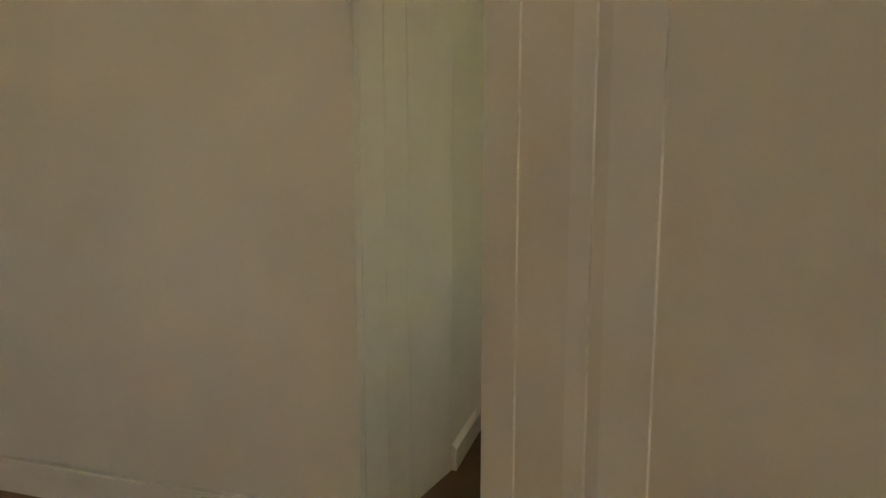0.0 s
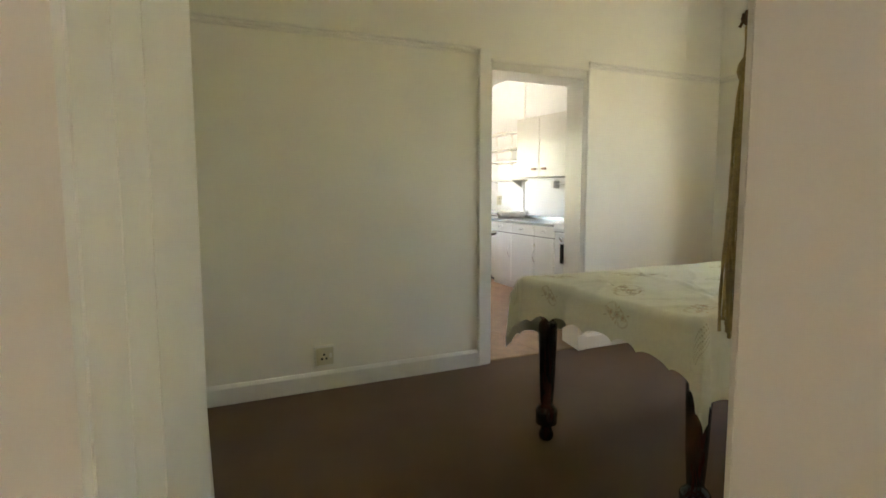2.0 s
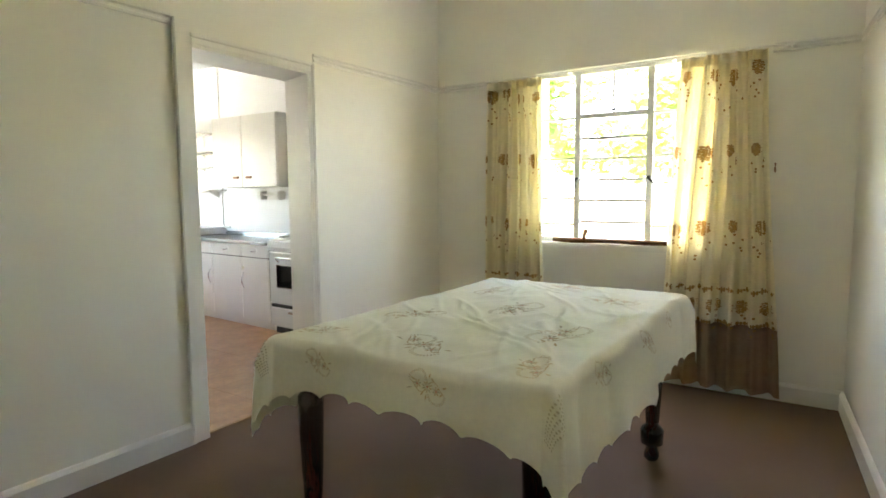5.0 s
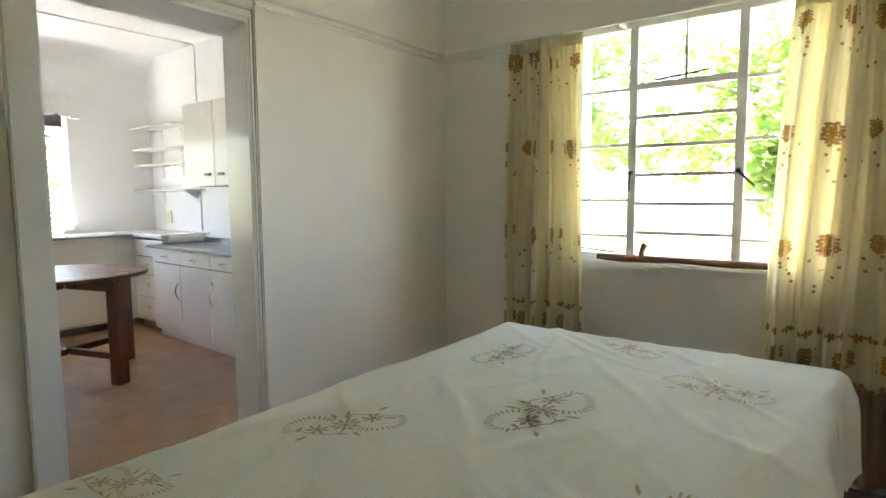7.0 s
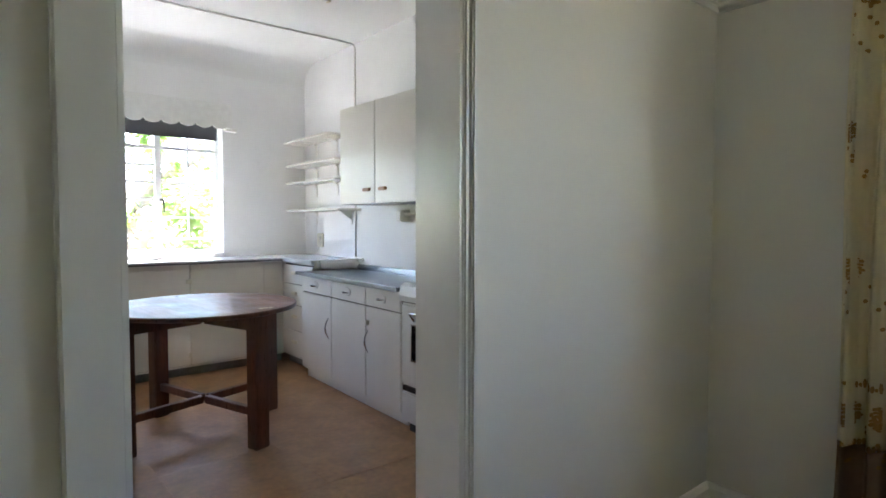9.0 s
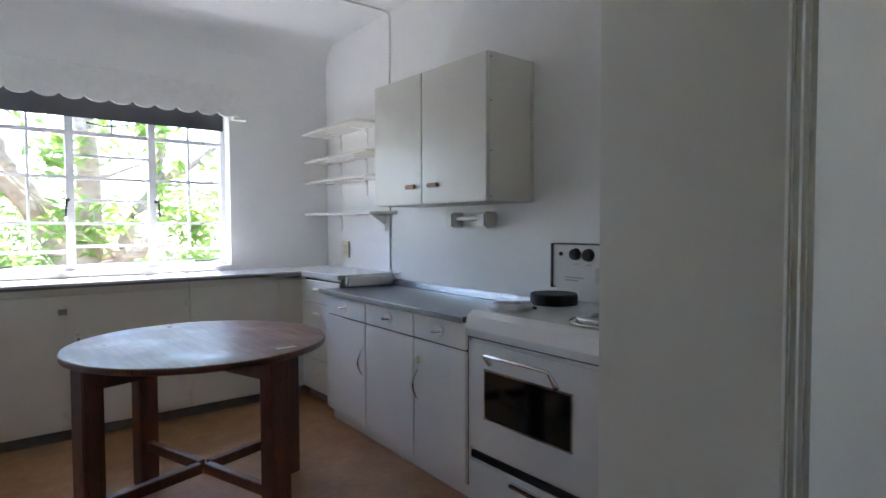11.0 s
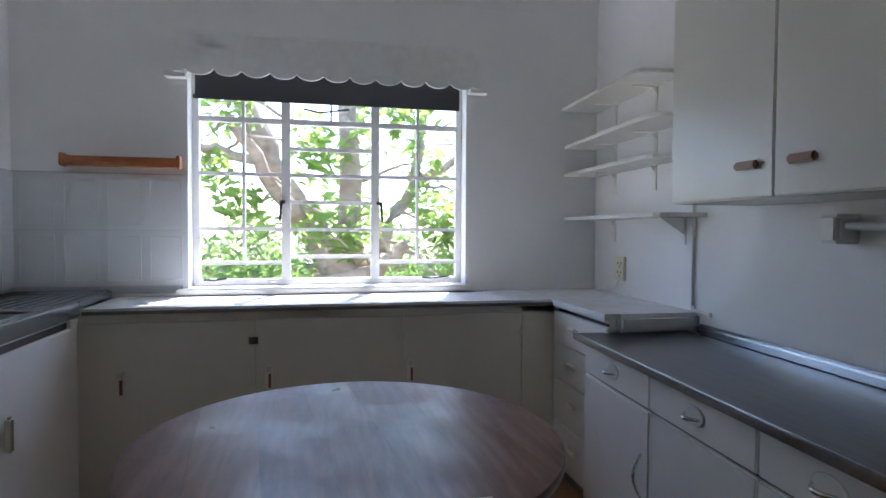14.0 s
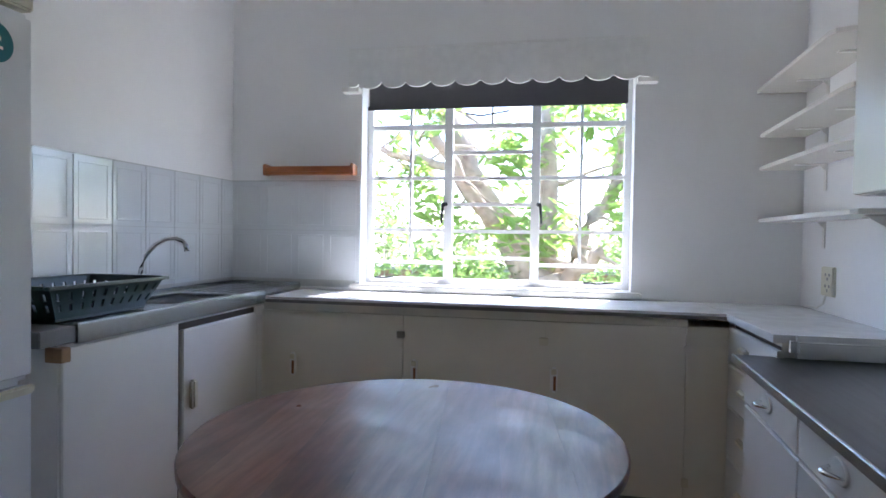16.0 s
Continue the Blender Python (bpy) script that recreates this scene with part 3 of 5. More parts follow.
def disc_on(bm, f, u, v, ru, rv, k=9, wob=0.2, rng=random):
    """A small flat patch lying on the surface f, round u, v."""
    c = bm.verts.new(f(u, v))
    ring = []
    for i in range(k):
        a = 2 * math.pi * i / k
        r = 1 + rng.uniform(-wob, wob)
        ring.append(bm.verts.new(f(u + ru * r * math.cos(a), v + rv * r * math.sin(a))))
    for i in range(k):
        bm.faces.new((c, ring[i], ring[(i + 1) % k]))


def curtain(name, y0, y1, flare, phase, label):
    """Hangs from the rail between y0 and y1."""
    zt, zb = 2.115, 0.045
    rng = random.Random(int(phase * 100))
    root = thing(name, (EX - 0.10, (y0 + y1) / 2, 0), label, "curtain", "dining room curtains")
    folds = 5.5

    def surf(u, v, off=0.0):
        z = zt + (zb - zt) * v
        amp = 0.017 + 0.031 * v ** 0.6
        ph = 2 * math.pi * folds * u + phase + 0.7 * math.sin(3.1 * v + phase)
        yy = y0 + (y1 - y0) * u + flare * v * (u - 0.5) + 0.012 * math.sin(5 * v + 7 * u)
        xx = EX - 0.09 - amp * math.sin(ph) - 0.012 * math.sin(2.3 * ph + 1)
        return Vector((xx - off - root.location.x, yy - root.location.y, z))

    vb = 0.80
    cloth_sheet("cloth", lambda u, v: surf(u, v * vb), 90, 40, CURTAIN, root)
    cloth_sheet("band", lambda u, v: surf(u, vb + v * (1 - vb)), 90, 12, CURTAIN_BAND, root, label="brown hem band of curtain")
    cloth_sheet("heading", lambda u, v: surf(u, v * 0.028, 0.004), 90, 2, CURTAIN, root)
    bm = bmesh.new()
    on = lambda u, v: surf(min(0.985, max(0.015, u)), v, 0.0055)
    W = y1 - y0

    def rose(u, v, s):
        for k in range(34):
            t, rr = k * 2.4, s * 0.17 * math.sqrt(k)
            disc_on(bm, on, u + rr * math.cos(t) * 0.62 / W, v + rr * math.sin(t) / 2.1, s * rng.uniform(0.10, 0.19) / W, s * rng.uniform(0.10, 0.20) / 2.1, rng=rng)
        for k in range(7):
            disc_on(bm, on, u + rng.uniform(-1, 1) * s * 1.1 / W, v + s * (1.3 + 0.45 * k) / 2.1, 0.006 / W, 0.008 / 2.1, 6, 0.1, rng)

    for row, v in enumerate((0.055, 0.275, 0.51)):
        for k in range(4):
            u = 0.09 + 0.27 * k + (0.05 if row == 1 else 0) + rng.uniform(-0.02, 0.02)
            rose(min(u, 0.95), v + rng.uniform(-0.015, 0.015), rng.choice((0.044, 0.05, 0.038)))
    for k in range(46):
        disc_on(bm, on, 0.01 + 0.98 * k / 45, 0.695 + 0.003 * math.sin(k), 0.5 / 45 * 1.05, 0.004 + 0.003 * (k % 3), 6, 0.2, rng)
    for k in range(5):
        rose(0.09 + 0.205 * k, 0.745, 0.042)
    for k in range(40):
        disc_on(bm, on, 0.01 + 0.98 * k / 39, 0.795, 0.5 / 39 * 1.1, 0.006, 6, 0.1, rng)
    tagged(part("print", bm, PRINT, root, "brown rose and leaf print"), kind="stuff")
    return root


curtain("curtain", 2.535, 2.985, 0.08, 0.4, "pale cream curtain with brown roses, hanging by the window")
curtain("curtain", 1.115, 1.59, 0.25, 2.2, "pale cream curtain with brown roses and brown hem band")
rail = thing("curtain_rail", (EX - 0.09, 2.0, 2.13), "thin white metal curtain rail above the window", "curtain rail")
part("rod", tube([(0, -1.06, 0), (0, 1.07, 0)], 0.006), GLOSS, rail)
for yy in (-1.0, -0.35, 0.35, 1.0):
    part("bracket", box((-0.004, yy - 0.008, -0.012), (0.09, yy + 0.008, 0.008), 0.002), GLOSS, rail)
th = thing("tieback_hook", (EX - 0.02, 1.06, 1.42), "small brass curtain hook on the wall", "hook")
part("hook", tube([(0.02, 0, 0.03), (-0.02, 0, 0.03), (-0.028, 0, 0), (-0.015, 0, -0.02)], 0.005), BRASSY, th)

# dining table
TX0, TX1, TY0, TY1, TZ = 1.345, 2.90, 1.365, 2.35, 0.80


def turned_leg(x, y, parent):
    pr = [(0.024, 0.0), (0.034, 0.012), (0.036, 0.03), (0.028, 0.055), (0.026, 0.066), (0.030, 0.078), (0.052, 0.085), (0.054, 0.15), (0.046, 0.165),
          (0.030, 0.18), (0.032, 0.20), (0.038, 0.30), (0.043, 0.45), (0.046, 0.55), (0.044, 0.58), (0.030, 0.60), (0.044, 0.615), (0.046, 0.63), (0.040, 0.64)]
    part("leg", lathe(pr, 16, (x, y, 0)), DARKWOOD, parent, smooth=True)
    part("leg_block", box((x - 0.048, y - 0.048, 0.64), (x + 0.048, y + 0.048, 0.76), 0.004), DARKWOOD, parent)


dt = thing("dining_table", ((TX0 + TX1) / 2, (TY0 + TY1) / 2, 0), "dark mahogany dining table with turned legs under a cloth", "dining table")
cx, cy = (TX0 + TX1) / 2, (TY0 + TY1) / 2
hx, hy = (TX1 - TX0) / 2, (TY1 - TY0) / 2
part("tabletop", box((-hx, -hy, TZ - 0.032), (hx, hy, TZ - 0.006), 0.008), DARKWOOD, dt)
for s in (-1, 1):
    part("apron", box((-hx + 0.09, s * (hy - 0.09) - 0.012, TZ - 0.13), (hx - 0.09, s * (hy - 0.09) + 0.012, TZ - 0.032)), DARKWOOD, dt)
    part("apron", box((s * (hx - 0.09) - 0.012, -hy + 0.09, TZ - 0.13), (s * (hx - 0.09) + 0.012, hy - 0.09, TZ - 0.032)), DARKWOOD, dt)
for sx in (-1, 1):
    for sy in (-1, 1):
        turned_leg(sx * (hx - 0.085), (2.30 if sy > 0 else 1.428 if sx < 0 else 1.45) - cy, dt)

tc_ = thing("tablecloth", (cx, cy, TZ), "cream tablecloth with tan flower embroidery and scalloped edge", "tablecloth")
OXL, OXH, OYL, OYH = 0.15, 0.22, 0.285, 0.295     # how far it hangs over each side


crng = random.Random(21)
CREASES = [(crng.uniform(-hx, hx), crng.uniform(-hy, hy), crng.choice((0.55, 0.75, -0.4, 1.1)) + crng.uniform(-0.25, 0.25), crng.uniform(0.12, 0.36), crng.uniform(0.003, 0.006), crng.uniform(0.010, 0.022)) for _ in range(34)]


def cloth_at(a, b, off=0.0):
    """Cloth coordinates in metres from the table's middle."""
    r = 0.03
    da, db = max(abs(a) - hx, 0), max(abs(b) - hy, 0)
    d = math.hypot(da, db)
    x, y = max(-hx, min(hx, a)), max(-hy, min(hy, b))
    wr = 0.005 * noise.noise(Vector((a * 3.2, b * 7.5, 1.3))) + 0.004 * noise.noise(Vector((a * 8 + 2, b * 4, 7.7)))
    crease = 0.005 * max(0, 1 - abs(noise.noise(Vector((a * 1.6 + b * 1.3, b * 2.8 - a * 0.6, 3.3)))) * 7)
    for k, (ca, cb, ct, cl) in enumerate(((-0.45, -0.2, 0.5, 0.34), (-0.1, 0.12, 0.75, 0.4), (-0.5, 0.28, 0.35, 0.3), (0.3, -0.1, 0.6, 0.4), (0.1, -0.4, 0.9, 0.28), (-0.3, -0.05, 1.1, 0.3), (0.5, 0.2, 0.4, 0.3))):
        al, ac = (a - ca) * math.cos(ct) + (b - cb) * math.sin(ct), (b - cb) * math.cos(ct) - (a - ca) * math.sin(ct)
        ac += 0.02 * math.sin(al * 9 + k)
        crease += 0.006 * math.exp(-(ac / 0.016) ** 2) * max(0, 1 - (al / cl) ** 2)
    for ca, cb, ct, cl, ch, cw in CREASES:
        if abs(a - ca) < cl and abs(b - cb) < cl:
            al, ac = (a - ca) * math.cos(ct) + (b - cb) * math.sin(ct), (b - cb) * math.cos(ct) - (a - ca) * math.sin(ct)
            ac += 0.015 * math.sin(al * 11 + ca * 9)
            crease += ch * math.exp(-(ac / cw) ** 2) * max(0, 1 - (al / cl) ** 2)
    if d <= 0:
        return Vector((x, y, 0.004 + wr + crease + off))
    ox, oy = (da * math.copysign(1, a)) / d, (db * math.copysign(1, b)) / d
    ang = min(d / r, math.pi / 2)
    out = r * math.sin(ang)
    down = r * (1 - math.cos(ang)) + max(0, d - r * math.pi / 2) * 0.985
    corner = min(da, db) / max(da, db, 1e-6)
    along = a if db > da else b
    rip = (0.014 * math.sin(along * 17 + 1.0) + 0.02 * math.sin(along * 6.3 + 2)) * min(1, d / 0.12) * (1 - corner)
    out += max(rip, -0.006) + 0.08 * d + corner * 0.05 * min(1, d / 0.1)
    return Vector((x + ox * (out + off), y + oy * (out + off), 0.004 - down + wr * max(0, 1 - d * 10) + crease * max(0, 1 - d * 10)))


def cloth_uv(u, v, off=0.0):
    a = -hx - OXL + (2 * hx + OXL + OXH) * u
    b = -hy - OYL + (2 * hy + OYL + OYH) * v
    ea = max(0, abs(a) - hx) / (OXL if a < 0 else OXH)
    eb = max(0, abs(b) - hy) / (OYL if b < 0 else OYH)
    if a < -hx:
        low = 1 + 0.55 * math.exp(-max(0, hy - abs(b)) / 0.13)
        a = -hx + (a + hx) * low
    sc = lambda t: -0.026 * (1 - math.sqrt(abs(math.sin(t * math.pi / 0.135))))
    a += math.copysign(sc(b) * ea ** 2, a) if ea else 0
    b += math.copysign(sc(a) * eb ** 2, b) if eb else 0
    return cloth_at(a, b, off)


cloth_sheet("cloth", cloth_uv, 250, 190, CLOTH, tc_, thick=0.0)
rng = random.Random(5)
bms = {"s": bmesh.new(), "p": bmesh.new(), "g": bmesh.new()}


def spray(a, b, s, turn=0.0):
    """An embroidered flower spray of length s: petals, a curling stem and drawn-thread bars."""
    on = lambda p, q: cloth_at(p, q, 0.0022)

    def rot(p, q):
        return a + p * math.cos(turn) - q * math.sin(turn), b + p * math.sin(turn) + q * math.cos(turn)
    for c, d, k in ((0, 0, 10), (-0.19, 0.05, 7), (0.20, -0.04, 7)):
        turn_k = rng.uniform(0, 1)
        for i in range(k):
            t = 2 * math.pi * i / k + turn_k
            for j in range(4):
                rr = (0.035 + 0.022 * j) * s * (1 if c == 0 else 0.75)
                p, q = rot(c * s + rr * math.cos(t), d * s + rr * math.sin(t))
                w = (0.008, 0.014, 0.016, 0.010)[j] * s
                disc_on(bms["s" if i % 3 else "g"], on, p, q, w, w, 6, 0.2, rng)
        p, q = rot(c * s, d * s)
        disc_on(bms["p"], on, p, q, 0.024 * s, 0.022 * s, 7, 0.2, rng)
    for i in range(100):
        t = -0.5 + i / 99
        p, q = rot(t * s * 0.72, 0.10 * s * math.sin(t * 9))
        disc_on(bms["s"], on, p, q, 0.0075 * s, 0.0075 * s, 5, 0.3, rng)
    for c, d, t in ((-0.30, 0.10, 0.7), (-0.11, -0.13, -0.9), (0.10, 0.13, 0.9), (0.30, -0.12, -0.5), (0.36, 0.05, 0.2), (-0.36, -0.03, 0.3), (0.02, 0.19, 1.4), (-0.04, -0.19, 1.5)):
        for j in range(7):
            p, q = rot((c + 0.016 * (j - 3) * math.cos(t)) * s, (d + 0.016 * (j - 3) * math.sin(t)) * s)
            w = (0.006, 0.011, 0.015, 0.017, 0.014, 0.010, 0.005)[j] * s
            disc_on(bms["g" if c > 0.3 else "s"], on, p, q, w, w, 6, 0.2, rng)
    for cc, dd, t0, way in ((-0.20, 0.10, 3.0, -1), (0.20, -0.10, -0.2, -1)):
        for i in range(15):
            t = t0 + way * i * 0.20
            ends = [rot((cc + rr * math.cos(t)) * s, (dd + rr * math.sin(t)) * s) for rr in (0.155, 0.205)]
            wx, wy = -math.sin(t + turn) * 0.007 * s, math.cos(t + turn) * 0.007 * s
            quad = [on(ends[0][0] - wx, ends[0][1] - wy), on(ends[0][0] + wx, ends[0][1] + wy), on(ends[1][0] + wx, ends[1][1] + wy), on(ends[1][0] - wx, ends[1][1] - wy)]
            bms["s" if i % 2 else "g"].faces.new([bms["s" if i % 2 else "g"].verts.new(v) for v in quad])


for a, b, s, t in ((-0.62, 0.0, 0.30, 1.3), (-0.28, -0.32, 0.34, 0.2), (-0.25, 0.30, 0.30, -0.2), (0.05, 0.0, 0.36, 0.3), (0.42, -0.28, 0.30, 2.0), (0.40, 0.30, 0.30, 0.4),
                   (0.68, 0.02, 0.28, 1.6), (-0.66, -0.40, 0.22, 0.8), (-0.64, 0.42, 0.22, -0.8), (-0.45, -hy - 0.07, 0.16, 0.1), (0.0, -hy - 0.07, 0.16, 0.0), (0.42, -hy - 0.07, 0.14, 0.0),
                   (-hx - 0.07, -0.15, 0.16, 1.57), (-hx - 0.07, 0.28, 0.14, 1.57)):
    spray(a, b, s, t)
for sx in (-1, 1):
    for sy in (-1, 1):
        for i in range(13):
            for k in range(5):
                disc_on(bms["g"], lambda p, q: cloth_at(p, q, 0.0022), sx * (hx + 0.015 + 0.010 * i), sy * (hy - 0.03 + 0.012 * k + 0.06), 0.0028, 0.0036, 5, 0.1, rng)
for key, m, nm in (("s", STITCH, "embroidery"), ("p", PINK, "embroidery"), ("g", GREYST, "embroidery")):
    tagged(part(nm, bms[key], m, tc_, "tan embroidered flower sprays"), kind="stuff")

ds = thing("wall_socket", (0.638, NY, 0.222), "white square wall socket with switch above skirting", "socket")
part("plate", box((-0.06, -0.032, -0.075), (0.06, 0.0, 0.055), 0.006), GLOSS, ds)
part("cover", box((-0.052, -0.038, -0.06), (0.052, -0.031, 0.045), 0.004), BONE, ds)
for xx, zz in ((-0.02, -0.02), (0.008, -0.02), (-0.006, 0.005)):
    part("hole", box((xx - 0.006, -0.0395, zz - 0.007), (xx + 0.006, -0.037, zz + 0.005)), BLACK, ds)
part("switch", box((0.025, -0.043, -0.018), (0.042, -0.037, 0.012), 0.003), GLOSS, ds)

stick = thing("driftwood_stick", (EX + 0.005, 2.02, WZ0), "brown carved wooden stick lying on window sill", "ornament")
bm = tube([(0, -0.46, 0.018), (0, -0.2, 0.016), (0, 0.05, 0.020), (0, 0.3, 0.016), (0, 0.46, 0.02)], [0.014, 0.018, 0.015, 0.02, 0.016], 8)
part("stick", bm, DRIFT, stick, smooth=True)
part("knob", tube([(0, 0.22, 0.015), (0, 0.225, 0.05), (0, 0.21, 0.09), (0, 0.22, 0.10)], [0.018, 0.014, 0.018, 0.01], 8), DRIFT, stick, smooth=True)

tas = thing("tassel_cord", (0.392, 0.541, 1.03), "gold twisted cord tassel hanging beside the doorway", "tassel")
rng = random.Random(3)
for k in range(15):
    a = 2 * math.pi * k / 15
    r1 = rng.uniform(0.004, 0.017)
    drop = 0.30 + rng.uniform(-0.015, 0.012)
    pts = []
    for i in range(14):
        t = i / 13
        r = 0.005 + (r1 - 0.005) * t ** 0.7
        aa = a + 0.8 * t + 0.25 * math.sin(7 * t + k)
        pts.append((r * math.cos(aa), r * math.sin(aa) * 1.1, 0.318 - drop * t))
    part("strand", tube(pts, [0.0016 + 0.0006 * (i % 2) for i in range(14)], 5), GOLD, tas)
bm = lathe([(0.003, 0.312), (0.008, 0.318), (0.0105, 0.326), (0.009, 0.334), (0.0055, 0.34), (0.003, 0.342)], 12)
for v in bm.verts:
    v.co += v.co.normalized() * 0.0015 * noise.noise(v.co * 400)
part("knot", bm, GOLD, tas, smooth=True)
part("cord", tube([(0, 0, 0.338), (0.001, 0, 0.355), (0, 0, 0.375), (0.0, -0.005, 0.382)], [0.0042, 0.0038, 0.0042, 0.004]), GOLD, tas, smooth=True)
bm = bmesh.new()
for k in range(9):
    t = 2 * math.pi * k / 9
    add_tube(bm, [(0, 0, 0.378), (0.006 * math.cos(t), 0.006 * math.sin(t), 0.384), (0.009 * math.cos(t), 0.009 * math.sin(t), 0.376 + 0.008 * (k % 3))], [0.003, 0.0035, 0.002], 5)
part("tuft", bm, TUFT, tas, "dark brown cord tuft")
part("hook", tube([(0, 0, 0.384), (0.0, -0.05, 0.396), (0.0, -0.187, 0.396)], 0.0025), BRASSY, tas, "thin metal hook")

# ---- kitchen things ----
CT = 0.925     # worktop height
SX = 1.58      # front of the sink run
CYF = 7.165    # front of the window run
WX = 3.80     # front of the white corner drawers
SF = 3.66      # front of the steel-topped unit


def recess_pull(x, y, z, axis, parent, name="handle"):
    if axis == "y":     # on a front facing -y
        bm = boxes(((x - 0.017, y - 0.020, z - 0.056), (x + 0.017, y + 0.002, z + 0.062)), bevel=0.009)
        o = part(name, bm, STEELFRAME, parent, "cream plastic cupboard pull")
        part("slot", box((x - 0.012, y - 0.024, z + 0.030), (x + 0.012, y - 0.019, z + 0.055), 0.002), BONE, o)
        part("slot", box((x - 0.002, y - 0.0215, z - 0.044), (x + 0.010, y - 0.0195, z + 0.022)), BROWNCUP, o)
    else:               # on a front facing +x
        bm = boxes(((x - 0.002, y - 0.016, z - 0.06), (x + 0.026, y + 0.016, z + 0.06)), bevel=0.008)
        part(name, bm, BONE, parent, "cream plastic cupboard pull")


# cupboards under the window
for i, (x0, x1) in enumerate(((1.565, 2.325), (2.325, 3.01), (3.01, WX))):
    c = thing("base_cupboard", ((x0 + x1) / 2, CYF + 0.24, 0), "cream painted wooden cupboard built under the window counter", "cupboard", "cupboards under the window")
    ox, oy = c.location.x, c.location.y
    back = KN - 0.005 - oy
    part("body", box((x0 - ox, CYF + 0.018 - oy, 0.07), (x1 - ox, back, CT - 0.03)), CREAM, c)
    part("plinth", box((x0 - ox, CYF + 0.05 - oy, 0), (x1 - ox, CYF + 0.10 - oy, 0.07)), COUNTEREDGE, c, "dark grey plinth board")
    if i < 2:
        d = part("door", box((x0 + 0.003 - ox, CYF - oy, 0.09), (x1 - 0.001 - ox, CYF + 0.017 - oy, CT - 0.07), 0.002), CREAM, c)
        recess_pull(x0 + (0.19 if i == 0 else 0.06) - ox, CYF - oy, 0.585, "y", d)
        part("catch", box((x1 - 0.03 - ox, CYF - 0.014 - oy, 0.745), (x1 + 0.012 - ox, CYF - 0.001 - oy, 0.78), 0.003), CHROME if i == 0 else BONE, d, "small metal door catch")
        part("hinge", box((x1 - 0.02 - ox, CYF - 0.006 - oy, 0.15), (x1 + 0.004 - ox, CYF - 0.001 - oy, 0.19)), BONE, d)
    else:
        d = part("door", box((x0 + 0.003 - ox, CYF - oy, 0.09), (x0 + 0.613 - ox, CYF + 0.017 - oy, CT - 0.07), 0.002), CREAM, c)
        recess_pull(x0 + 0.04 - ox, CYF - oy, 0.585, "y", d)
        part("panel", box((x0 + 0.615 - ox, CYF - oy + 0.001, 0.075), (x1 - ox, CYF + 0.017 - oy, CT - 0.035), 0.002), CREAM, c)
        part("catch", box((x0 + 0.60 - ox, CYF - 0.008 - oy, 0.745), (x0 + 0.635 - ox, CYF + 0.002 - oy, 0.775), 0.003), CREAM, d)
        part("hinge", box((x0 + 0.605 - ox, CYF - 0.006 - oy, 0.14), (x0 + 0.635 - ox, CYF + 0.002 - oy, 0.18), 0.002), BONE, d)
    # Thin dark sheet that colours the door gaps as if in shade.
    part("gap_shade_sheet", box((x0 + 0.004 - ox, CYF + 0.0172 - oy, 0.085), (x1 - 0.004 - ox, CYF + 0.0179 - oy, CT - 0.07)), DARKGAP, c)
part("rail", box((x0 + 0.002 - ox, CYF + 0.001 - oy, CT - 0.066), (x1 - 0.002 - ox, CYF + 0.0175 - oy, CT - 0.032), 0.002), CREAM, c)

# continuous white worktop round the corner
wt = thing("worktop", (2.7, 7.5, CT), "white laminate worktop under the window with grey edge", "worktop")
part("top", boxes(((SX + 0.03 - 2.7, CYF - 0.02 - 7.5, -0.028), (WX - 0.02 - 2.7, KN - 0.002 - 7.5, 0.0))), COUNTER, wt)
part("edge_strip", box((SX + 0.03 - 2.7, CYF - 0.026 - 7.5, -0.027), (WX - 0.014 - 2.7, CYF - 0.0205 - 7.5, -0.012)), COUNTEREDGE, wt, "grey metal edge strip")
ct2 = thing("corner_worktop", (4.05, 7.2, CT), "thick white corner worktop with rounded front edge", "worktop")
part("top", box((WX - 0.018 - 4.05, 6.60 - 7.2, -0.028), (KE - 0.002 - 4.05, KN - 0.002 - 7.2, 0.001), 0.002), COUNTER, ct2)
part("front_lip", box((WX + 0.03 - 4.05, 6.56 - 7.2, -0.075), (east(6.6) - 0.002 - 4.05, 6.615 - 7.2, 0.003), 0.02, 4), COUNTER, ct2)

# white stack of drawers in the corner
dr = thing("drawer_unit", (4.05, 7.03, 0), "white painted corner unit with four small drawers", "drawers")
part("body", box((WX + 0.018 - 4.05, 6.62 - 7.03, 0.07), (KE - 0.01 - 4.05, 7.60 - 7.03, CT - 0.03)), WHITE_UNIT, dr)
# Shade between the drawers, painted as a dark sheet behind them.
part("gap_shade_sheet", box((WX + 0.0172 - 4.05, 6.62 - 7.03, 0.08), (WX + 0.0179 - 4.05, 7.14 - 7.03, 0.88)), DARKGAP, dr)
part("plinth", box((WX + 0.05 - 4.05, 6.62 - 7.03, 0), (WX + 0.09 - 4.05, 7.16 - 7.03, 0.07)), COUNTEREDGE, dr)
for z0, z1 in ((0.09, 0.30), (0.31, 0.52), (0.53, 0.70), (0.71, 0.865)):
    d = part("drawer_front", box((WX - 0.004 - 4.05, 6.60 - 7.03, z0), (WX + 0.017 - 4.05, 7.160 - 7.03, z1 + 0.004), 0.004), WHITE_UNIT, dr)
    part("handle", box((WX - 0.026 - 4.05, 6.88 - 7.03, (z0 + z1) / 2 + 0.0), (WX - 0.003 - 4.05, 6.97 - 7.03, (z0 + z1) / 2 + 0.03), 0.009, 3), BONE, d, "cream plastic drawer pull")

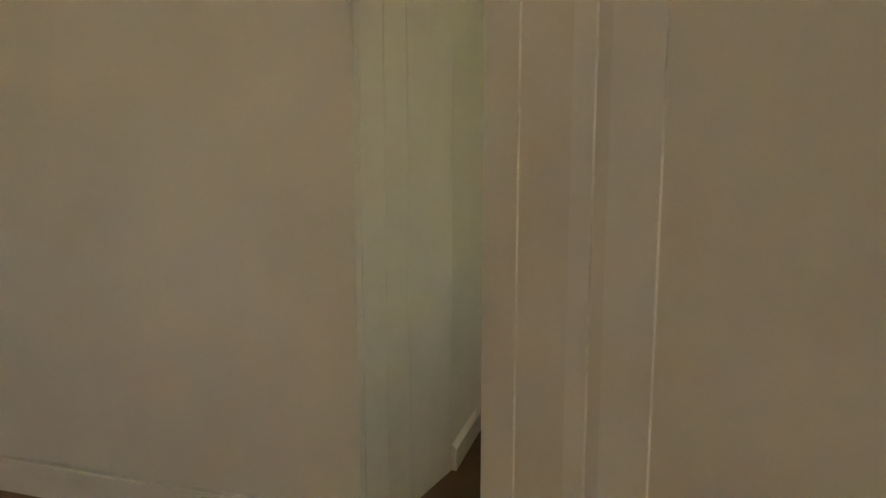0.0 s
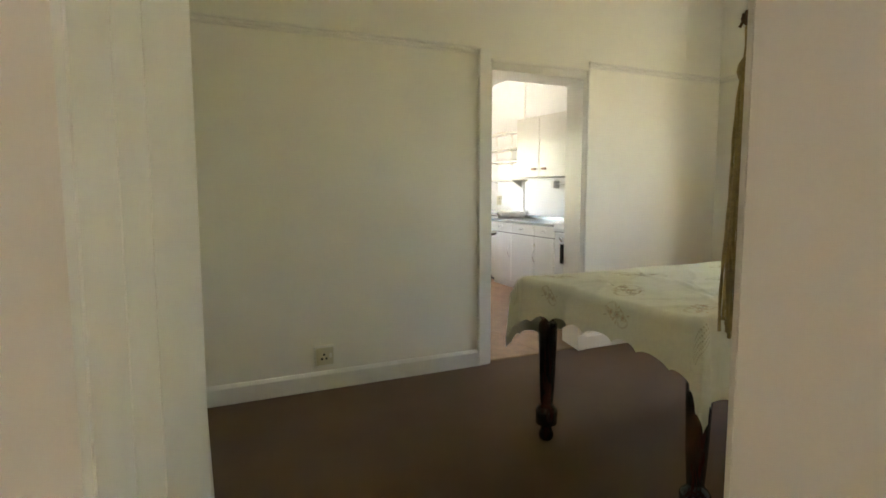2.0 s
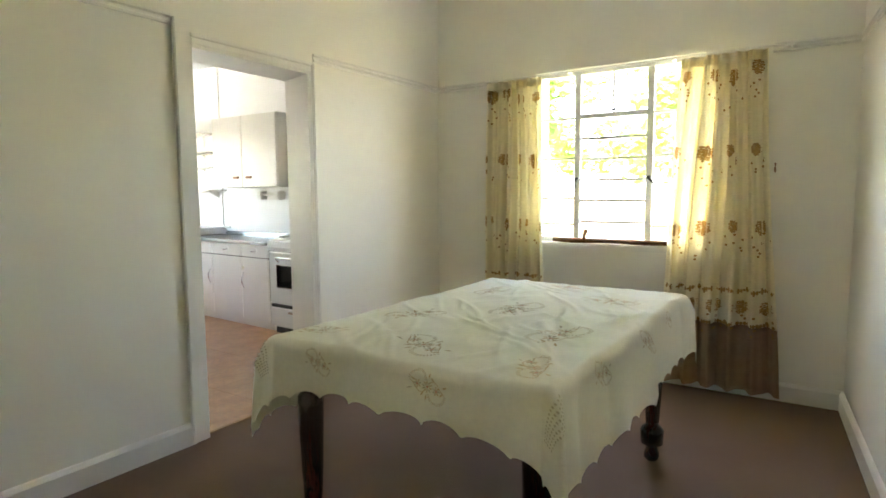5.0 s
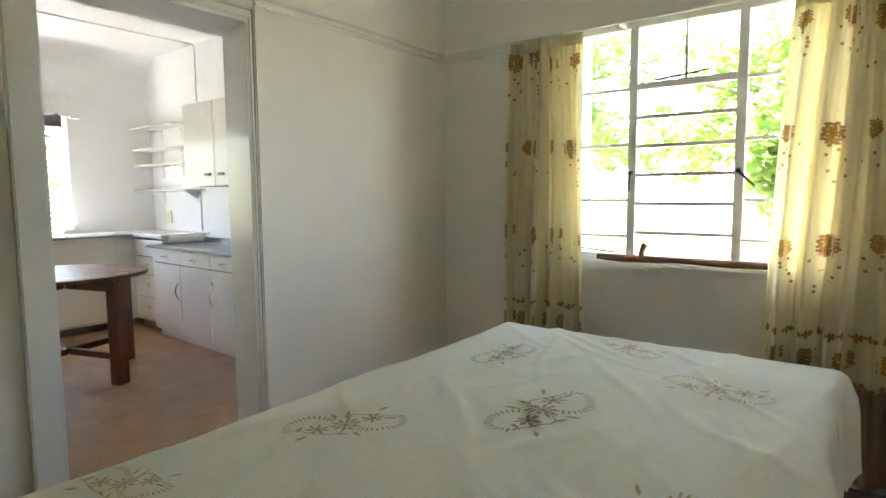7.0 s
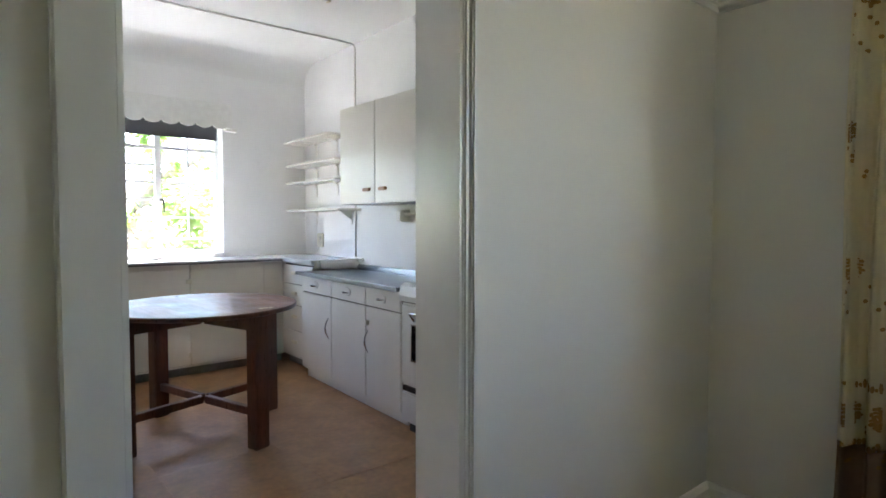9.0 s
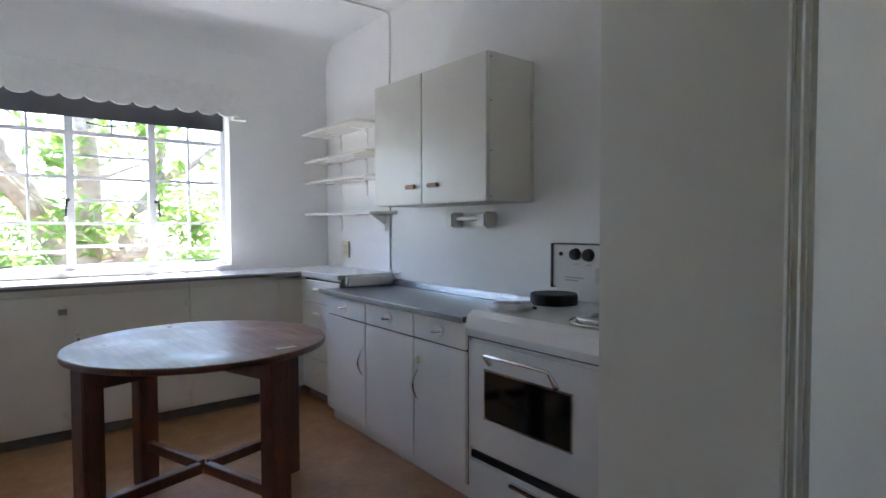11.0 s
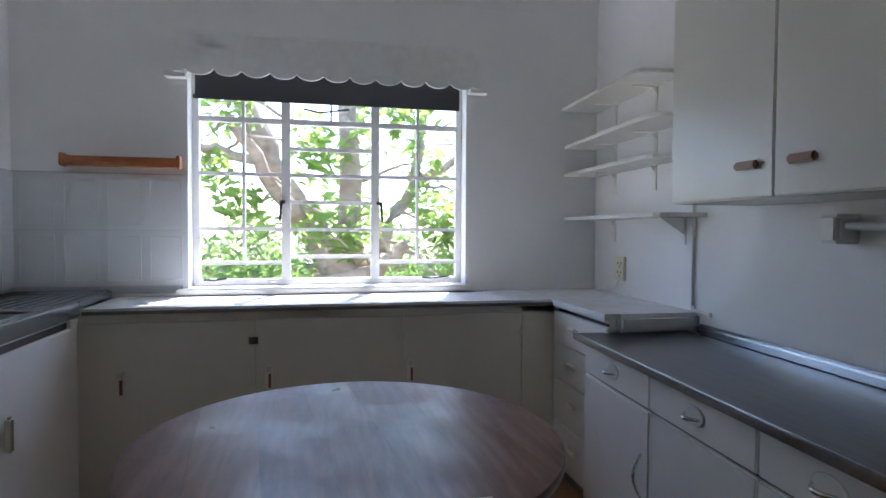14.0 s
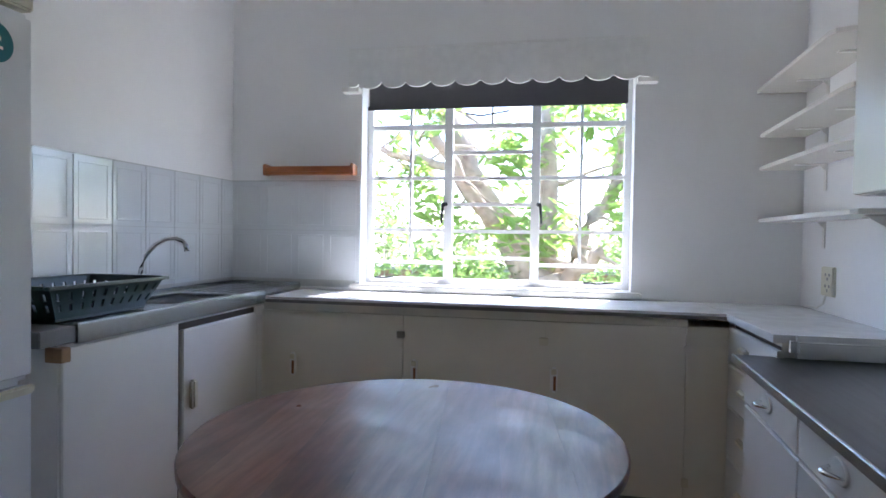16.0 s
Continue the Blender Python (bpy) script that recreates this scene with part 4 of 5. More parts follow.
# steel-topped unit of three drawers and three doors
un = thing("kitchen_cabinet", (4.0, 6.0, 0), "white painted kitchen cabinet with steel top, three drawers, three doors", "kitchen cabinet")
ST = 0.845
X0 = SF - 4.0
part("body", box((X0 + 0.02, 5.12 - 6, 0.07), (KE - 0.16 - 4, 6.58 - 6, ST - 0.02)), WHITE_UNIT, un)
# Dark sheet close behind the fronts, standing in for shade in their gaps.
part("gap_shade_sheet", box((X0 + 0.0193, 5.125 - 6, 0.08), (X0 + 0.0199, 6.575 - 6, ST - 0.022)), DARKGAP, un)
part("plinth", box((X0 + 0.05, 5.12 - 6, 0), (X0 + 0.09, 6.58 - 6, 0.07)), WHITE_UNIT, un)
part("top", box((X0 - 0.028, 5.115 - 6, ST - 0.018), (KE - 0.11 - 4, 6.62 - 6, ST), 0.004), DARKSTEEL, un, "dull stainless steel top")
part("top_edge", box((X0 - 0.034, 5.115 - 6, ST - 0.026), (X0 - 0.024, 6.62 - 6, ST + 0.003), 0.003), STEEL, un, "bright steel edge")
part("upstand", box((KE - 0.115 - 4, 5.12 - 6, ST - 0.01), (KE - 0.075 - 4, 6.55 - 6, ST + 0.042), 0.014, 4), STEEL, un, "steel upstand against the wall")


def bow(y, z, parent, x=X0, length=0.06, vert=False):
    pts = []
    for i in range(9):
        t = i / 8
        s = -length / 2 + length * t
        o = x - 0.004 - 0.026 * math.sin(math.pi * t)
        pts.append((o, y, z + s) if vert else (o, y + s, z))
    part("handle", tube(pts, [0.007 - 0.003 * abs(i / 4 - 1) for i in range(9)], 7), CHROME, parent, "chrome bow handle", smooth=True)


for k, (a, b) in enumerate(((6.575, 6.052), (6.046, 5.546), (5.540, 5.125))):
    d = part("drawer_front", box((X0, b - 6, ST - 0.152), (X0 + 0.019, a - 6, ST - 0.03), 0.005), WHITE_UNIT, un)
    ym, zm = (a + b) / 2 - 6, ST - 0.088
    dish = lathe([(0.048, 0.0), (0.044, 0.006), (0.036, 0.004), (0.0, 0.001)][:3], 20)
    bmesh.ops.transform(dish, matrix=Matrix.Translation((X0, ym, zm)) @ Matrix.Rotation(-math.pi / 2, 4, 'Y') @ Matrix.Diagonal((0.62, 1.0, 1, 1)), verts=dish.verts)
    part("handle_dish", dish, WHITE_UNIT, d, smooth=True)
    bow(ym, zm - 0.004, d, X0 - 0.004, 0.075)
    e = part("door", box((X0, b - 6 - 0.001, 0.085), (X0 + 0.019, a - 6 + 0.001, ST - 0.16), 0.005), WHITE_UNIT, un)
    if k != 1:
        bow(((b + 0.035) if k == 0 else (a - 0.035)) - 6, 0.46, e, X0, 0.15, True)
    if k == 2:
        part("knob", box((X0 - 0.02, a - 0.045 - 6, 0.565), (X0 + 0.002, a - 0.025 - 6, 0.60), 0.005), BONE, e, "small cream door knob")

un.rotation_euler = (0, 0, radians(-3.2))

# stove
sv = thing("stove", (3.88, 4.675, 0.02), "old white enamel electric stove with four plates and splashback", "stove")
a0, a1 = -0.375, 0.40
fx = 3.55 - 3.88
part("body", box((fx + 0.03, a0 + 0.005, 0.05), (0.262, a1 - 0.005, 0.76), 0.006), ENAMEL, sv)
part("plinth", box((fx + 0.06, a0 + 0.02, -0.02), (0.25, a1 - 0.02, 0.05)), BLACK, sv)
pr = [(fx, 0.758), (fx - 0.005, 0.79), (fx + 0.008, 0.845), (fx + 0.04, 0.866), (0.265, 0.876), (0.265, 0.758)]
part("hob", extrude_profile(pr, "y", a0, a1), ENAMEL, sv)
# Dark filler paints shade into the slit under the hob.
bm = box((fx + 0.004, a0 + 0.01, 0.753), (0.262, a1 - 0.01, 0.758))
part("seam", bm, DARKGAP, sv)
part("oven_door", box((fx, a0 + 0.012, 0.27), (fx + 0.03, a1 - 0.012, 0.75), 0.012, 3), ENAMEL, sv)
ow = part("oven_window", box((fx - 0.004, -0.18, 0.43), (fx + 0.004, 0.27, 0.628), 0.003), OVENGLASS, sv, "dark oven door glass")
part("window_trim", boxes(((fx - 0.006, -0.19, 0.628), (fx, 0.28, 0.636)), ((fx - 0.006, -0.19, 0.422), (fx, 0.28, 0.43)), ((fx - 0.006, 0.27, 0.43), (fx, 0.278, 0.628)), ((fx - 0.006, -0.188, 0.43), (fx, -0.18, 0.628))), CHROME, ow)
bm = tube([(fx, 0.245, 0.66), (fx - 0.012, 0.245, 0.672), (fx - 0.040, 0.242, 0.70), (fx - 0.046, 0.225, 0.705), (fx - 0.046, -0.085, 0.705), (fx - 0.040, -0.105, 0.70), (fx - 0.012, -0.112, 0.655), (fx, -0.112, 0.64)], [0.013, 0.012, 0.007, 0.007, 0.007, 0.007, 0.012, 0.014], 8)
part("handle", bm, CHROME, sv, "chrome oven door handle", smooth=True)
part("drawer", box((fx, a0 + 0.012, 0.055), (fx + 0.03, a1 - 0.012, 0.235), 0.01, 3), ENAMEL, sv)
part("vent", box((fx + 0.004, a0 + 0.03, 0.238), (fx + 0.03, a1 - 0.03, 0.266)), BLACK, sv, "dark vent slot under oven door")
part("drawer_handle", box((fx - 0.025, -0.12, 0.195), (fx + 0.002, 0.12, 0.215), 0.006), CHROME, sv)
bp = part("back_panel", box((0.22, a0 - 0.0, 0.935), (0.275, a1, 1.14), 0.006), ENAMEL, sv)
part("panel_end", box((0.212, a1 - 0.006, 0.93), (0.272, a1 + 0.008, 1.145), 0.003), DARKBLUE, bp)
part("panel_end", box((0.212, a0 - 0.008, 0.93), (0.272, a0 + 0.006, 1.145), 0.003), DARKBLUE, bp)
part("panel_top", box((0.214, a0 + 0.006, 1.139), (0.272, a1 - 0.006, 1.146), 0.002), DARKBLUE, bp)
part("panel_riser", box((0.245, a0 + 0.01, 0.872), (0.268, a1 - 0.01, 0.935)), ENAMEL, sv)
part("grille", box((0.2165, -0.19, 0.962), (0.2195, 0.145, 1.035)), ENAMEL, bp, "pale ribbed vent grille")
bm = bmesh.new()
for i in range(13):
    z = 0.966 + 0.065 * i / 12
    add_box(bm, (0.2148, -0.186, z - 0.0011), (0.2168, 0.141, z + 0.0011))
tagged(part("grille_bar", bm, GREYST, bp), kind="stuff")
for y, z, r in ((0.255, 1.095, 0.027), (0.18, 1.093, 0.029), (-0.022, 1.072, 0.030), (-0.215, 1.093, 0.030), (-0.295, 1.091, 0.030)):
    kb = lathe([(r * 1.05, 0.0), (r * 1.05, 0.005), (r * 0.96, 0.008), (r * 0.90, 0.022), (r * 0.78, 0.027), (r * 0.3, 0.027)], 24)
    add_box(kb, (-r * 0.12, -r * 0.7, 0.026), (r * 0.12, r * 0.7, 0.031), 0.002)
    bmesh.ops.transform(kb, matrix=Matrix.Translation((0.22, y, z)) @ Matrix.Rotation(-math.pi / 2, 4, 'Y') @ Matrix.Rotation(y * 9, 4, 'Z'), verts=kb.verts)
    part("knob", kb, KNOB, bp, "dark round control knob")
    part("marking", box((0.2175, y - 0.014, z - 0.048), (0.2195, y + 0.014, z - 0.044)), GREYST, bp)
for y, z in ((0.345, 1.095), (0.07, 1.075), (-0.345, 1.09)):
    kb = lathe([(0.010, 0), (0.010, 0.006), (0.005, 0.010)], 10)
    bmesh.ops.transform(kb, matrix=Matrix.Translation((0.22, y, z)) @ Matrix.Rotation(-math.pi / 2, 4, 'Y'), verts=kb.verts)
    part("indicator", kb, BLACK, bp)
for y0_, y1_, z in ((0.21, 0.32, 0.985), (0.24, 0.32, 0.972), (-0.28, -0.18, 0.985)):
    part("marking", box((0.2175, y0_, z - 0.003), (0.2195, y1_, z + 0.003)), GREYST, bp)
for x, y, r in ((-0.175, 0.275, 0.090), (0.09, -0.22, 0.095), (-0.155, -0.20, 0.118)):
    z = 0.870 + 0.01 * (x + 0.29) / 0.6
    pl = part("hotplate", lathe([(r * 1.18, z), (r * 1.15, z + 0.006), (r * 1.04, z + 0.004), (r * 1.0, z + 0.003)], 32, (x, y, 0)), CHROME, sv, "steel hotplate ring", smooth=True)
    cv = lathe([(r * 0.97, z + 0.003), (r * 0.97, z + 0.018), (r * 0.90, z + 0.024), (r * 0.5, z + 0.023), (r * 0.1, z + 0.024)], 32, (x, y, 0))
    part("plate_cover", cv, PLATECOVER if x < -0.17 else STEEL, pl, "worn enamel plate cover", smooth=True)
    bm = bmesh.new()
    for k in range(4):
        t = k * 1.7 + x * 9
        c = (x + 0.35 * r * math.cos(t), y + 0.35 * r * math.sin(t))
        disc_on(bm, lambda u, v: Vector((u, v, z + 0.0255)), c[0], c[1], r * 0.3, r * 0.14, 8, 0.4, random.Random(k))
    part("scorch", bm, DARKBLUE, pl, "dark worn patch")
x, y, r = 0.075, 0.262, 0.105
part("hotplate", lathe([(r * 1.0, 0.874), (r * 1.02, 0.88), (r * 1.02, 0.918), (r * 0.98, 0.924), (r * 0.2, 0.922)], 36, (x, y, 0)), IRON, sv, "raised black cast iron plate", smooth=False)

sv.rotation_euler = (0, 0, radians(-1.8))

# brown cupboard past the stove
bc = thing("base_cupboard", (3.85, 3.965, 0), "varnished brown wood cupboard with dark top beside stove", "cupboard")
part("body", box((-0.28, -0.19, 0.05), (0.285, 0.31, 0.80)), BROWNCUP, bc)
part("top", box((-0.32, -0.195, 0.80), (0.285, 0.32, 0.832), 0.004), DARKBLUE, bc, "dark laminate top")
part("door", box((-0.298, -0.18, 0.08), (-0.281, 0.305, 0.63), 0.006), BROWNCUP, bc)
part("door_panel", box((-0.302, -0.13, 0.15), (-0.296, 0.23, 0.53), 0.003), BROWNCUP, bc)
part("drawer_front", box((-0.298, -0.18, 0.645), (-0.281, 0.305, 0.79), 0.006), BROWNCUP, bc)
part("plinth", box((-0.25, -0.18, 0), (0.27, 0.28, 0.05)), BLACK, bc)

# wall cabinet
wc = thing("wall_cabinet", (4.1, 5.86, 1.372), "white painted wall cabinet with two doors and wooden pulls", "wall cabinet")
CX = 3.85 - 4.1
part("body", prism([(CX + 0.018, 5.257 - 5.86), (east(5.257) - 4.101, 5.257 - 5.86), (east(6.249) - 4.101, 6.249 - 5.86), (CX + 0.018, 6.249 - 5.86)], 0, 0.72), WHITE_UNIT, wc)
for a, b, h in ((5.259, 5.771, 5.665), (5.776, 6.247, 5.865)):
    d = part("door", box((CX, a - 5.86, 0.004), (CX + 0.0175, b - 5.86, 0.717), 0.003), WHITE_UNIT, wc)
    part("handle", box((CX - 0.022, h - 0.045 - 5.86, 0.085), (CX - 0.001, h + 0.045 - 5.86, 0.11), 0.006), BRASSY, d, "brown wooden pull with metal ends")
for z in (0.02, 0.24, 0.48, 0.69):
    part("screw", box((CX + 0.025, 5.254 - 5.86, z), (CX + 0.031, 5.258 - 5.86, z + 0.006)), COUNTEREDGE, wc)
part("hinge", box((0.068, 5.252 - 5.86, 0.54), (0.075, 5.2568 - 5.86, 0.66)), COUNTEREDGE, wc)
part("side_batten", box((0.06, 5.250 - 5.86, 0.002), (east(5.25) - 4.103, 5.2565 - 5.86, 0.718)), WHITE_UNIT, wc)

# corner shelves
SHZ = (1.992, 1.772, 1.608, 1.347)


def shelf_bracket(x, y, parent, web_out):
    """Pressed steel bracket: wall leg, shelf leg and a tapering web."""
    part("bracket", boxes(((x - 0.006, y - 0.012, -0.13), (x - 0.001, y + 0.012, -0.012)), ((x - 0.13, y - 0.012, -0.014), (x - 0.001, y + 0.012, -0.0095))), GLOSS, parent)
    web = bmesh.new()
    for yy in (y - 0.003, y + 0.003):
        web.faces.new([web.verts.new(p) for p in ((x - 0.006, yy, -0.03 - 0.5 * web_out), (x - 0.006, yy, -0.0145), (x - 0.01 - web_out, yy, -0.0145))])
    web.verts.ensure_lookup_table()
    for a, b in ((0, 1), (1, 2), (2, 0)):
        web.faces.new((web.verts[a], web.verts[b], web.verts[b + 3], web.verts[a + 3]))
    part("brace", web, GLOSS, parent)


for i, z in enumerate(SHZ):
    y0 = (6.72, 6.60, 6.67, 6.56)[i]
    xf = (3.992, 4.0, 4.035, 4.005)[i]
    xt = 4.025 if i == 0 else 4.046
    sh = thing("wall_shelf", (4.15, 7.05, z), "white painted corner shelf board with angled front", "shelf", "corner shelves")
    pts = [(east(y0) - 0.002, y0 - 0.02), (east(KN) - 0.002, KN - 0.004), (xt, KN - 0.004), (xf, y0 + 0.045), (xf + 0.012, y0 + 0.015), (xf + 0.045, y0)]
    part("board", prism([(x - 4.15, y - 7.05) for x, y in pts], -0.009, 0.009), WHITE_UNIT, sh)
    for yb in (7.36, 6.95) if i < 3 else (7.36, 6.70):
        shelf_bracket(east(yb) - 4.15, yb - 7.05, sh, 0.11 if yb < 6.8 else 0.02)

# conduit up the wall and across the ceiling
cd = thing("conduit_pipe", (east(6.62) - 0.010, 6.62, CT), "thin white painted electrical conduit up the wall", "conduit")
part("pipe", tube([(0, 0, 0.0), (0, 0, 1.78), (-0.006, 0, 1.80), (-0.02, 0, 1.812), (-0.04, 0, 1.816), (-2.4, 0.07, 1.816)], 0.007, 8), GLOSS, cd, smooth=True)
part("elbow", tube([(0, 0, 0.02), (0, -0.02, 0.005), (-0.0, -0.12, 0.0)], 0.011, 8), GLOSS, cd)
so = thing("wall_socket", (east(7.285), 7.28, 1.07), "bone coloured double wall socket above corner worktop", "socket")
part("plate", box((-0.018, -0.055, -0.065), (0, 0.055, 0.065), 0.004), BONE, so)
for yy, zz in ((-0.025, 0.03), (0.01, 0.03), (-0.008, 0.012), (-0.025, -0.02), (0.01, -0.02), (-0.008, -0.04)):
    part("hole", box((-0.0195, yy - 0.005, zz - 0.006), (-0.017, yy + 0.005, zz + 0.006)), COUNTEREDGE, so)
part("cable", tube([(-0.01, 0.02, -0.06), (-0.02, 0.02, -0.10), (-0.02, 0.08, -0.125), (-0.02, 0.2, -0.13)], 0.005, 6), GLOSS, so)
rh = thing("paper_towel_holder", (east(5.70), 5.70, 1.285), "white wooden kitchen paper holder on the wall", "paper holder")
for yy in (-0.175, 0.10):
    part("end_plate", box((-0.10, yy, -0.045), (0.003, yy + 0.075, 0.045), 0.012, 3), GLOSS, rh)
part("backboard", box((-0.018, -0.105, -0.05), (0.004, 0.105, 0.04), 0.004), GLOSS, rh)
part("bar", tube([(-0.06, -0.11, 0.008), (-0.06, 0.11, 0.008)], 0.012, 10), GLOSS, rh)

# pelmet, blind
pm = thing("pelmet", (2.66, KN, 2.078), "white painted pelmet board with scalloped lower edge", "pelmet")
bm = bmesh.new()
xs = [1.905 + (3.49 - 1.905) * i / 144 for i in range(145)]
up, lo = [], []
front = -0.115
for yo in (0.0, 0.014):
    u = [bm.verts.new((x - 2.66, front + yo, 0.18)) for x in xs]
    l = [bm.verts.new((x - 2.66, front + yo, 0.0 - 0.038 * math.sqrt(max(0, 1 - (2 * ((x - 1.955) / 0.1365 % 1) - 1) ** 2)) + 0.012 if 1.955 < x < 3.456 else -0.015)) for x in xs]
    up.append(u)
    lo.append(l)
n = len(xs)
for i in range(n - 1):
    bm.faces.new((up[0][i], up[0][i + 1], lo[0][i + 1], lo[0][i]))
    bm.faces.new((up[1][i], up[1][i + 1], lo[1][i + 1], lo[1][i]))
    bm.faces.new((lo[0][i], lo[0][i + 1], lo[1][i + 1], lo[1][i]))
    bm.faces.new((up[0][i], up[0][i + 1], up[1][i + 1], up[1][i]))
for i in (0, n - 1):
    bm.faces.new((up[0][i], up[1][i], lo[1][i], lo[0][i]))
part("board", bm, STEELFRAME, pm)
part("top", box((1.905 - 2.66, front, 0.181), (3.49 - 2.66, -0.002, 0.195)), STEELFRAME, pm)
for x in (1.905, 3.49):
    s = 1 if x > 3 else -1
    part("end_board", box((x - 0.013 * (s > 0) - 2.66, front + 0.015, -0.01), (x + 0.013 * (s < 0) - 2.66, -0.002, 0.18)), STEELFRAME, pm)
    part("rail_end", prism([(x - 2.66 - 0.05, front + 0.02), (x - 2.66 + 0.05, front + 0.02), (x - 2.66 + 0.05, front + 0.08), (x - 2.66 - 0.05, front + 0.08)], -0.035, -0.012), GLOSS, pm)
bl = thing("roller_blind", (2.68, KN + 0.05, 1.972), "charcoal grey roller blind, rolled almost fully up", "blind")
part("fabric", box((1.972 - 2.68, -0.002, 0.0), (3.41 - 2.68, 0.002, 0.155)), BLIND, bl)
part("bottom_bar", box((1.962 - 2.68, -0.005, -0.006), (3.41 - 2.68, 0.005, 0.018), 0.003), BLIND, bl)
bm = tube([(1.962 - 2.68, 0.02, 0.15), (3.41 - 2.68, 0.02, 0.15)], 0.02, 12)
part("roll", bm, BLIND, bl, smooth=True)
rk = thing("wooden_rack", (1.635, KN, 1.614), "orange varnished wooden paper roll rack on wall", "rack")
part("backboard", box((-0.265, -0.02, -0.026), (0.285, 0, 0.026), 0.003), ORANGEWOOD, rk)
part("shelf", box((-0.25, -0.075, -0.028), (0.27, -0.02, -0.012), 0.003), ORANGEWOOD, rk)
for x in (-0.262, 0.27):
    part("end_block", box((x, -0.085, -0.032), (x + 0.018, -0.02, 0.032), 0.004), ORANGEWOOD, rk)
part("lip", box((-0.244, -0.078, -0.012), (0.27, -0.068, 0.012), 0.002), ORANGEWOOD, rk)

# sink run
sc = thing("sink_cupboard", (1.3, 6.7, 0), "white painted cupboard under the sink", "cupboard")
part("body", box((KW_ + 0.005 - 1.3, 5.95 - 6.7, 0.06), (SX - 0.018 - 1.3, 7.18 - 6.7, CT - 0.035)), WHITE_UNIT, sc)
part("plinth", box((KW_ + 0.005 - 1.3, 5.96 - 6.7, 0), (SX - 0.06 - 1.3, 7.18 - 6.7, 0.06)), COUNTEREDGE, sc)
part("panel", box((SX - 0.017 - 1.3, 5.95 - 6.7, 0.06), (SX - 1.3, 6.50 - 6.7, CT - 0.045), 0.003), WHITE_UNIT, sc)
part("panel", box((SX - 0.017 - 1.3, 7.108 - 6.7, 0.06), (SX - 1.3, CYF + 0.017 - 6.7, CT - 0.045), 0.002), WHITE_UNIT, sc)
# Gaps round the sink door get their shade from this dark sheet.
part("gap_shade_sheet", box((SX - 0.0179 - 1.3, 6.49 - 6.7, 0.07), (SX - 0.0172 - 1.3, 7.11 - 6.7, CT - 0.05)), DARKGAP, sc)
d = part("door", box((SX - 0.015 - 1.3, 6.52 - 6.7, 0.08), (SX + 0.006 - 1.3, 7.10 - 6.7, CT - 0.075), 0.004), WHITE_UNIT, sc)
recess_pull(SX + 0.006 - 1.3, 6.57 - 6.7, 0.58, "x", d)
part("bare_corner", box((SX - 0.05 - 1.3, 5.935 - 6.7, CT - 0.085), (SX + 0.012 - 1.3, 5.97 - 6.7, CT - 0.04), 0.002), PUTTY, sc, "bare wood block with flaked paint")
part("side_board", box((KW_ + 0.01 - 1.3, 5.87 - 6.7, CT - 0.03), (SX + 0.0 - 1.3, 6.0 - 6.7, CT + 0.02), 0.003), COUNTEREDGE, sc, "dark worn board end")
sk_ = thing("sink", (1.3, 6.9, CT + 0.022), "stainless steel sink top with bowl and drainer", "sink")
RX0, RX1 = KW_ + 0.004 - 1.3, SX - 0.002 - 1.3
bx0, bx1, by0, by1 = KW_ + 0.10 - 1.3, SX - 0.07 - 1.3, 6.55 - 6.9, 6.98 - 6.9
part("top", boxes(((RX0, 6.0 - 6.9, -0.014), (RX1, by0, 0.0)), ((RX0, by1, -0.014), (RX1, KN - 0.004 - 6.9, 0.0)), ((RX0, by0, -0.014), (bx0, by1, 0.0)), ((bx1, by0, -0.014), (RX1, by1, 0.0))), STEEL, sk_)
part("rim", boxes(((RX1 - 0.012, 6.0 - 6.9, -0.06), (RX1 + 0.006, 7.19 - 6.9, 0.006)), ((RX0, KN - 0.02 - 6.9, 0.0), (RX1, KN - 0.004 - 6.9, 0.016)), ((RX1 - 0.008, 7.19 - 6.9, -0.022), (RX1 + 0.006, KN - 0.02 - 6.9, 0.012)), ((RX0, 6.0 - 6.9, 0.0), (RX0 + 0.012, KN - 0.02 - 6.9, 0.016)), bevel=0.004), STEEL, sk_)
part("bowl", boxes(((bx0, by0, -0.17), (bx1, by1, -0.165)), ((bx0 - 0.003, by0, -0.17), (bx0, by1, -0.005)), ((bx1, by0, -0.17), (bx1 + 0.003, by1, -0.005)), ((bx0, by0 - 0.003, -0.17), (bx1, by0, -0.005)), ((bx0, by1, -0.17), (bx1, by1 + 0.003, -0.005))), STEEL, sk_)
for i in range(6):
    part("drainer_ridge", box((bx0 + 0.02 + 0.05 * i, 7.05 - 6.9, 0.0), (bx0 + 0.03 + 0.05 * i, 7.5 - 6.9, 0.003), 0.001), STEEL, sk_)
tp = thing("tap", (KW_ + 0.06, 6.76, CT + 0.022), "chrome swan neck sink tap with lever", "tap")
part("base", lathe([(0.026, 0), (0.026, 0.012), (0.018, 0.02), (0.016, 0.06), (0.012, 0.065)], 16), CHROME, tp, smooth=True)
part("spout", tube([(0.0, 0, 0.06), (0.005, 0.003, 0.13), (0.022, 0.014, 0.19), (0.052, 0.032, 0.235), (0.090, 0.055, 0.262), (0.126, 0.078, 0.267), (0.152, 0.095, 0.254), (0.164, 0.102, 0.228), (0.166, 0.104, 0.208)], [0.010, 0.010, 0.010, 0.010, 0.010, 0.010, 0.011, 0.012, 0.013], 12), CHROME, tp, smooth=True)
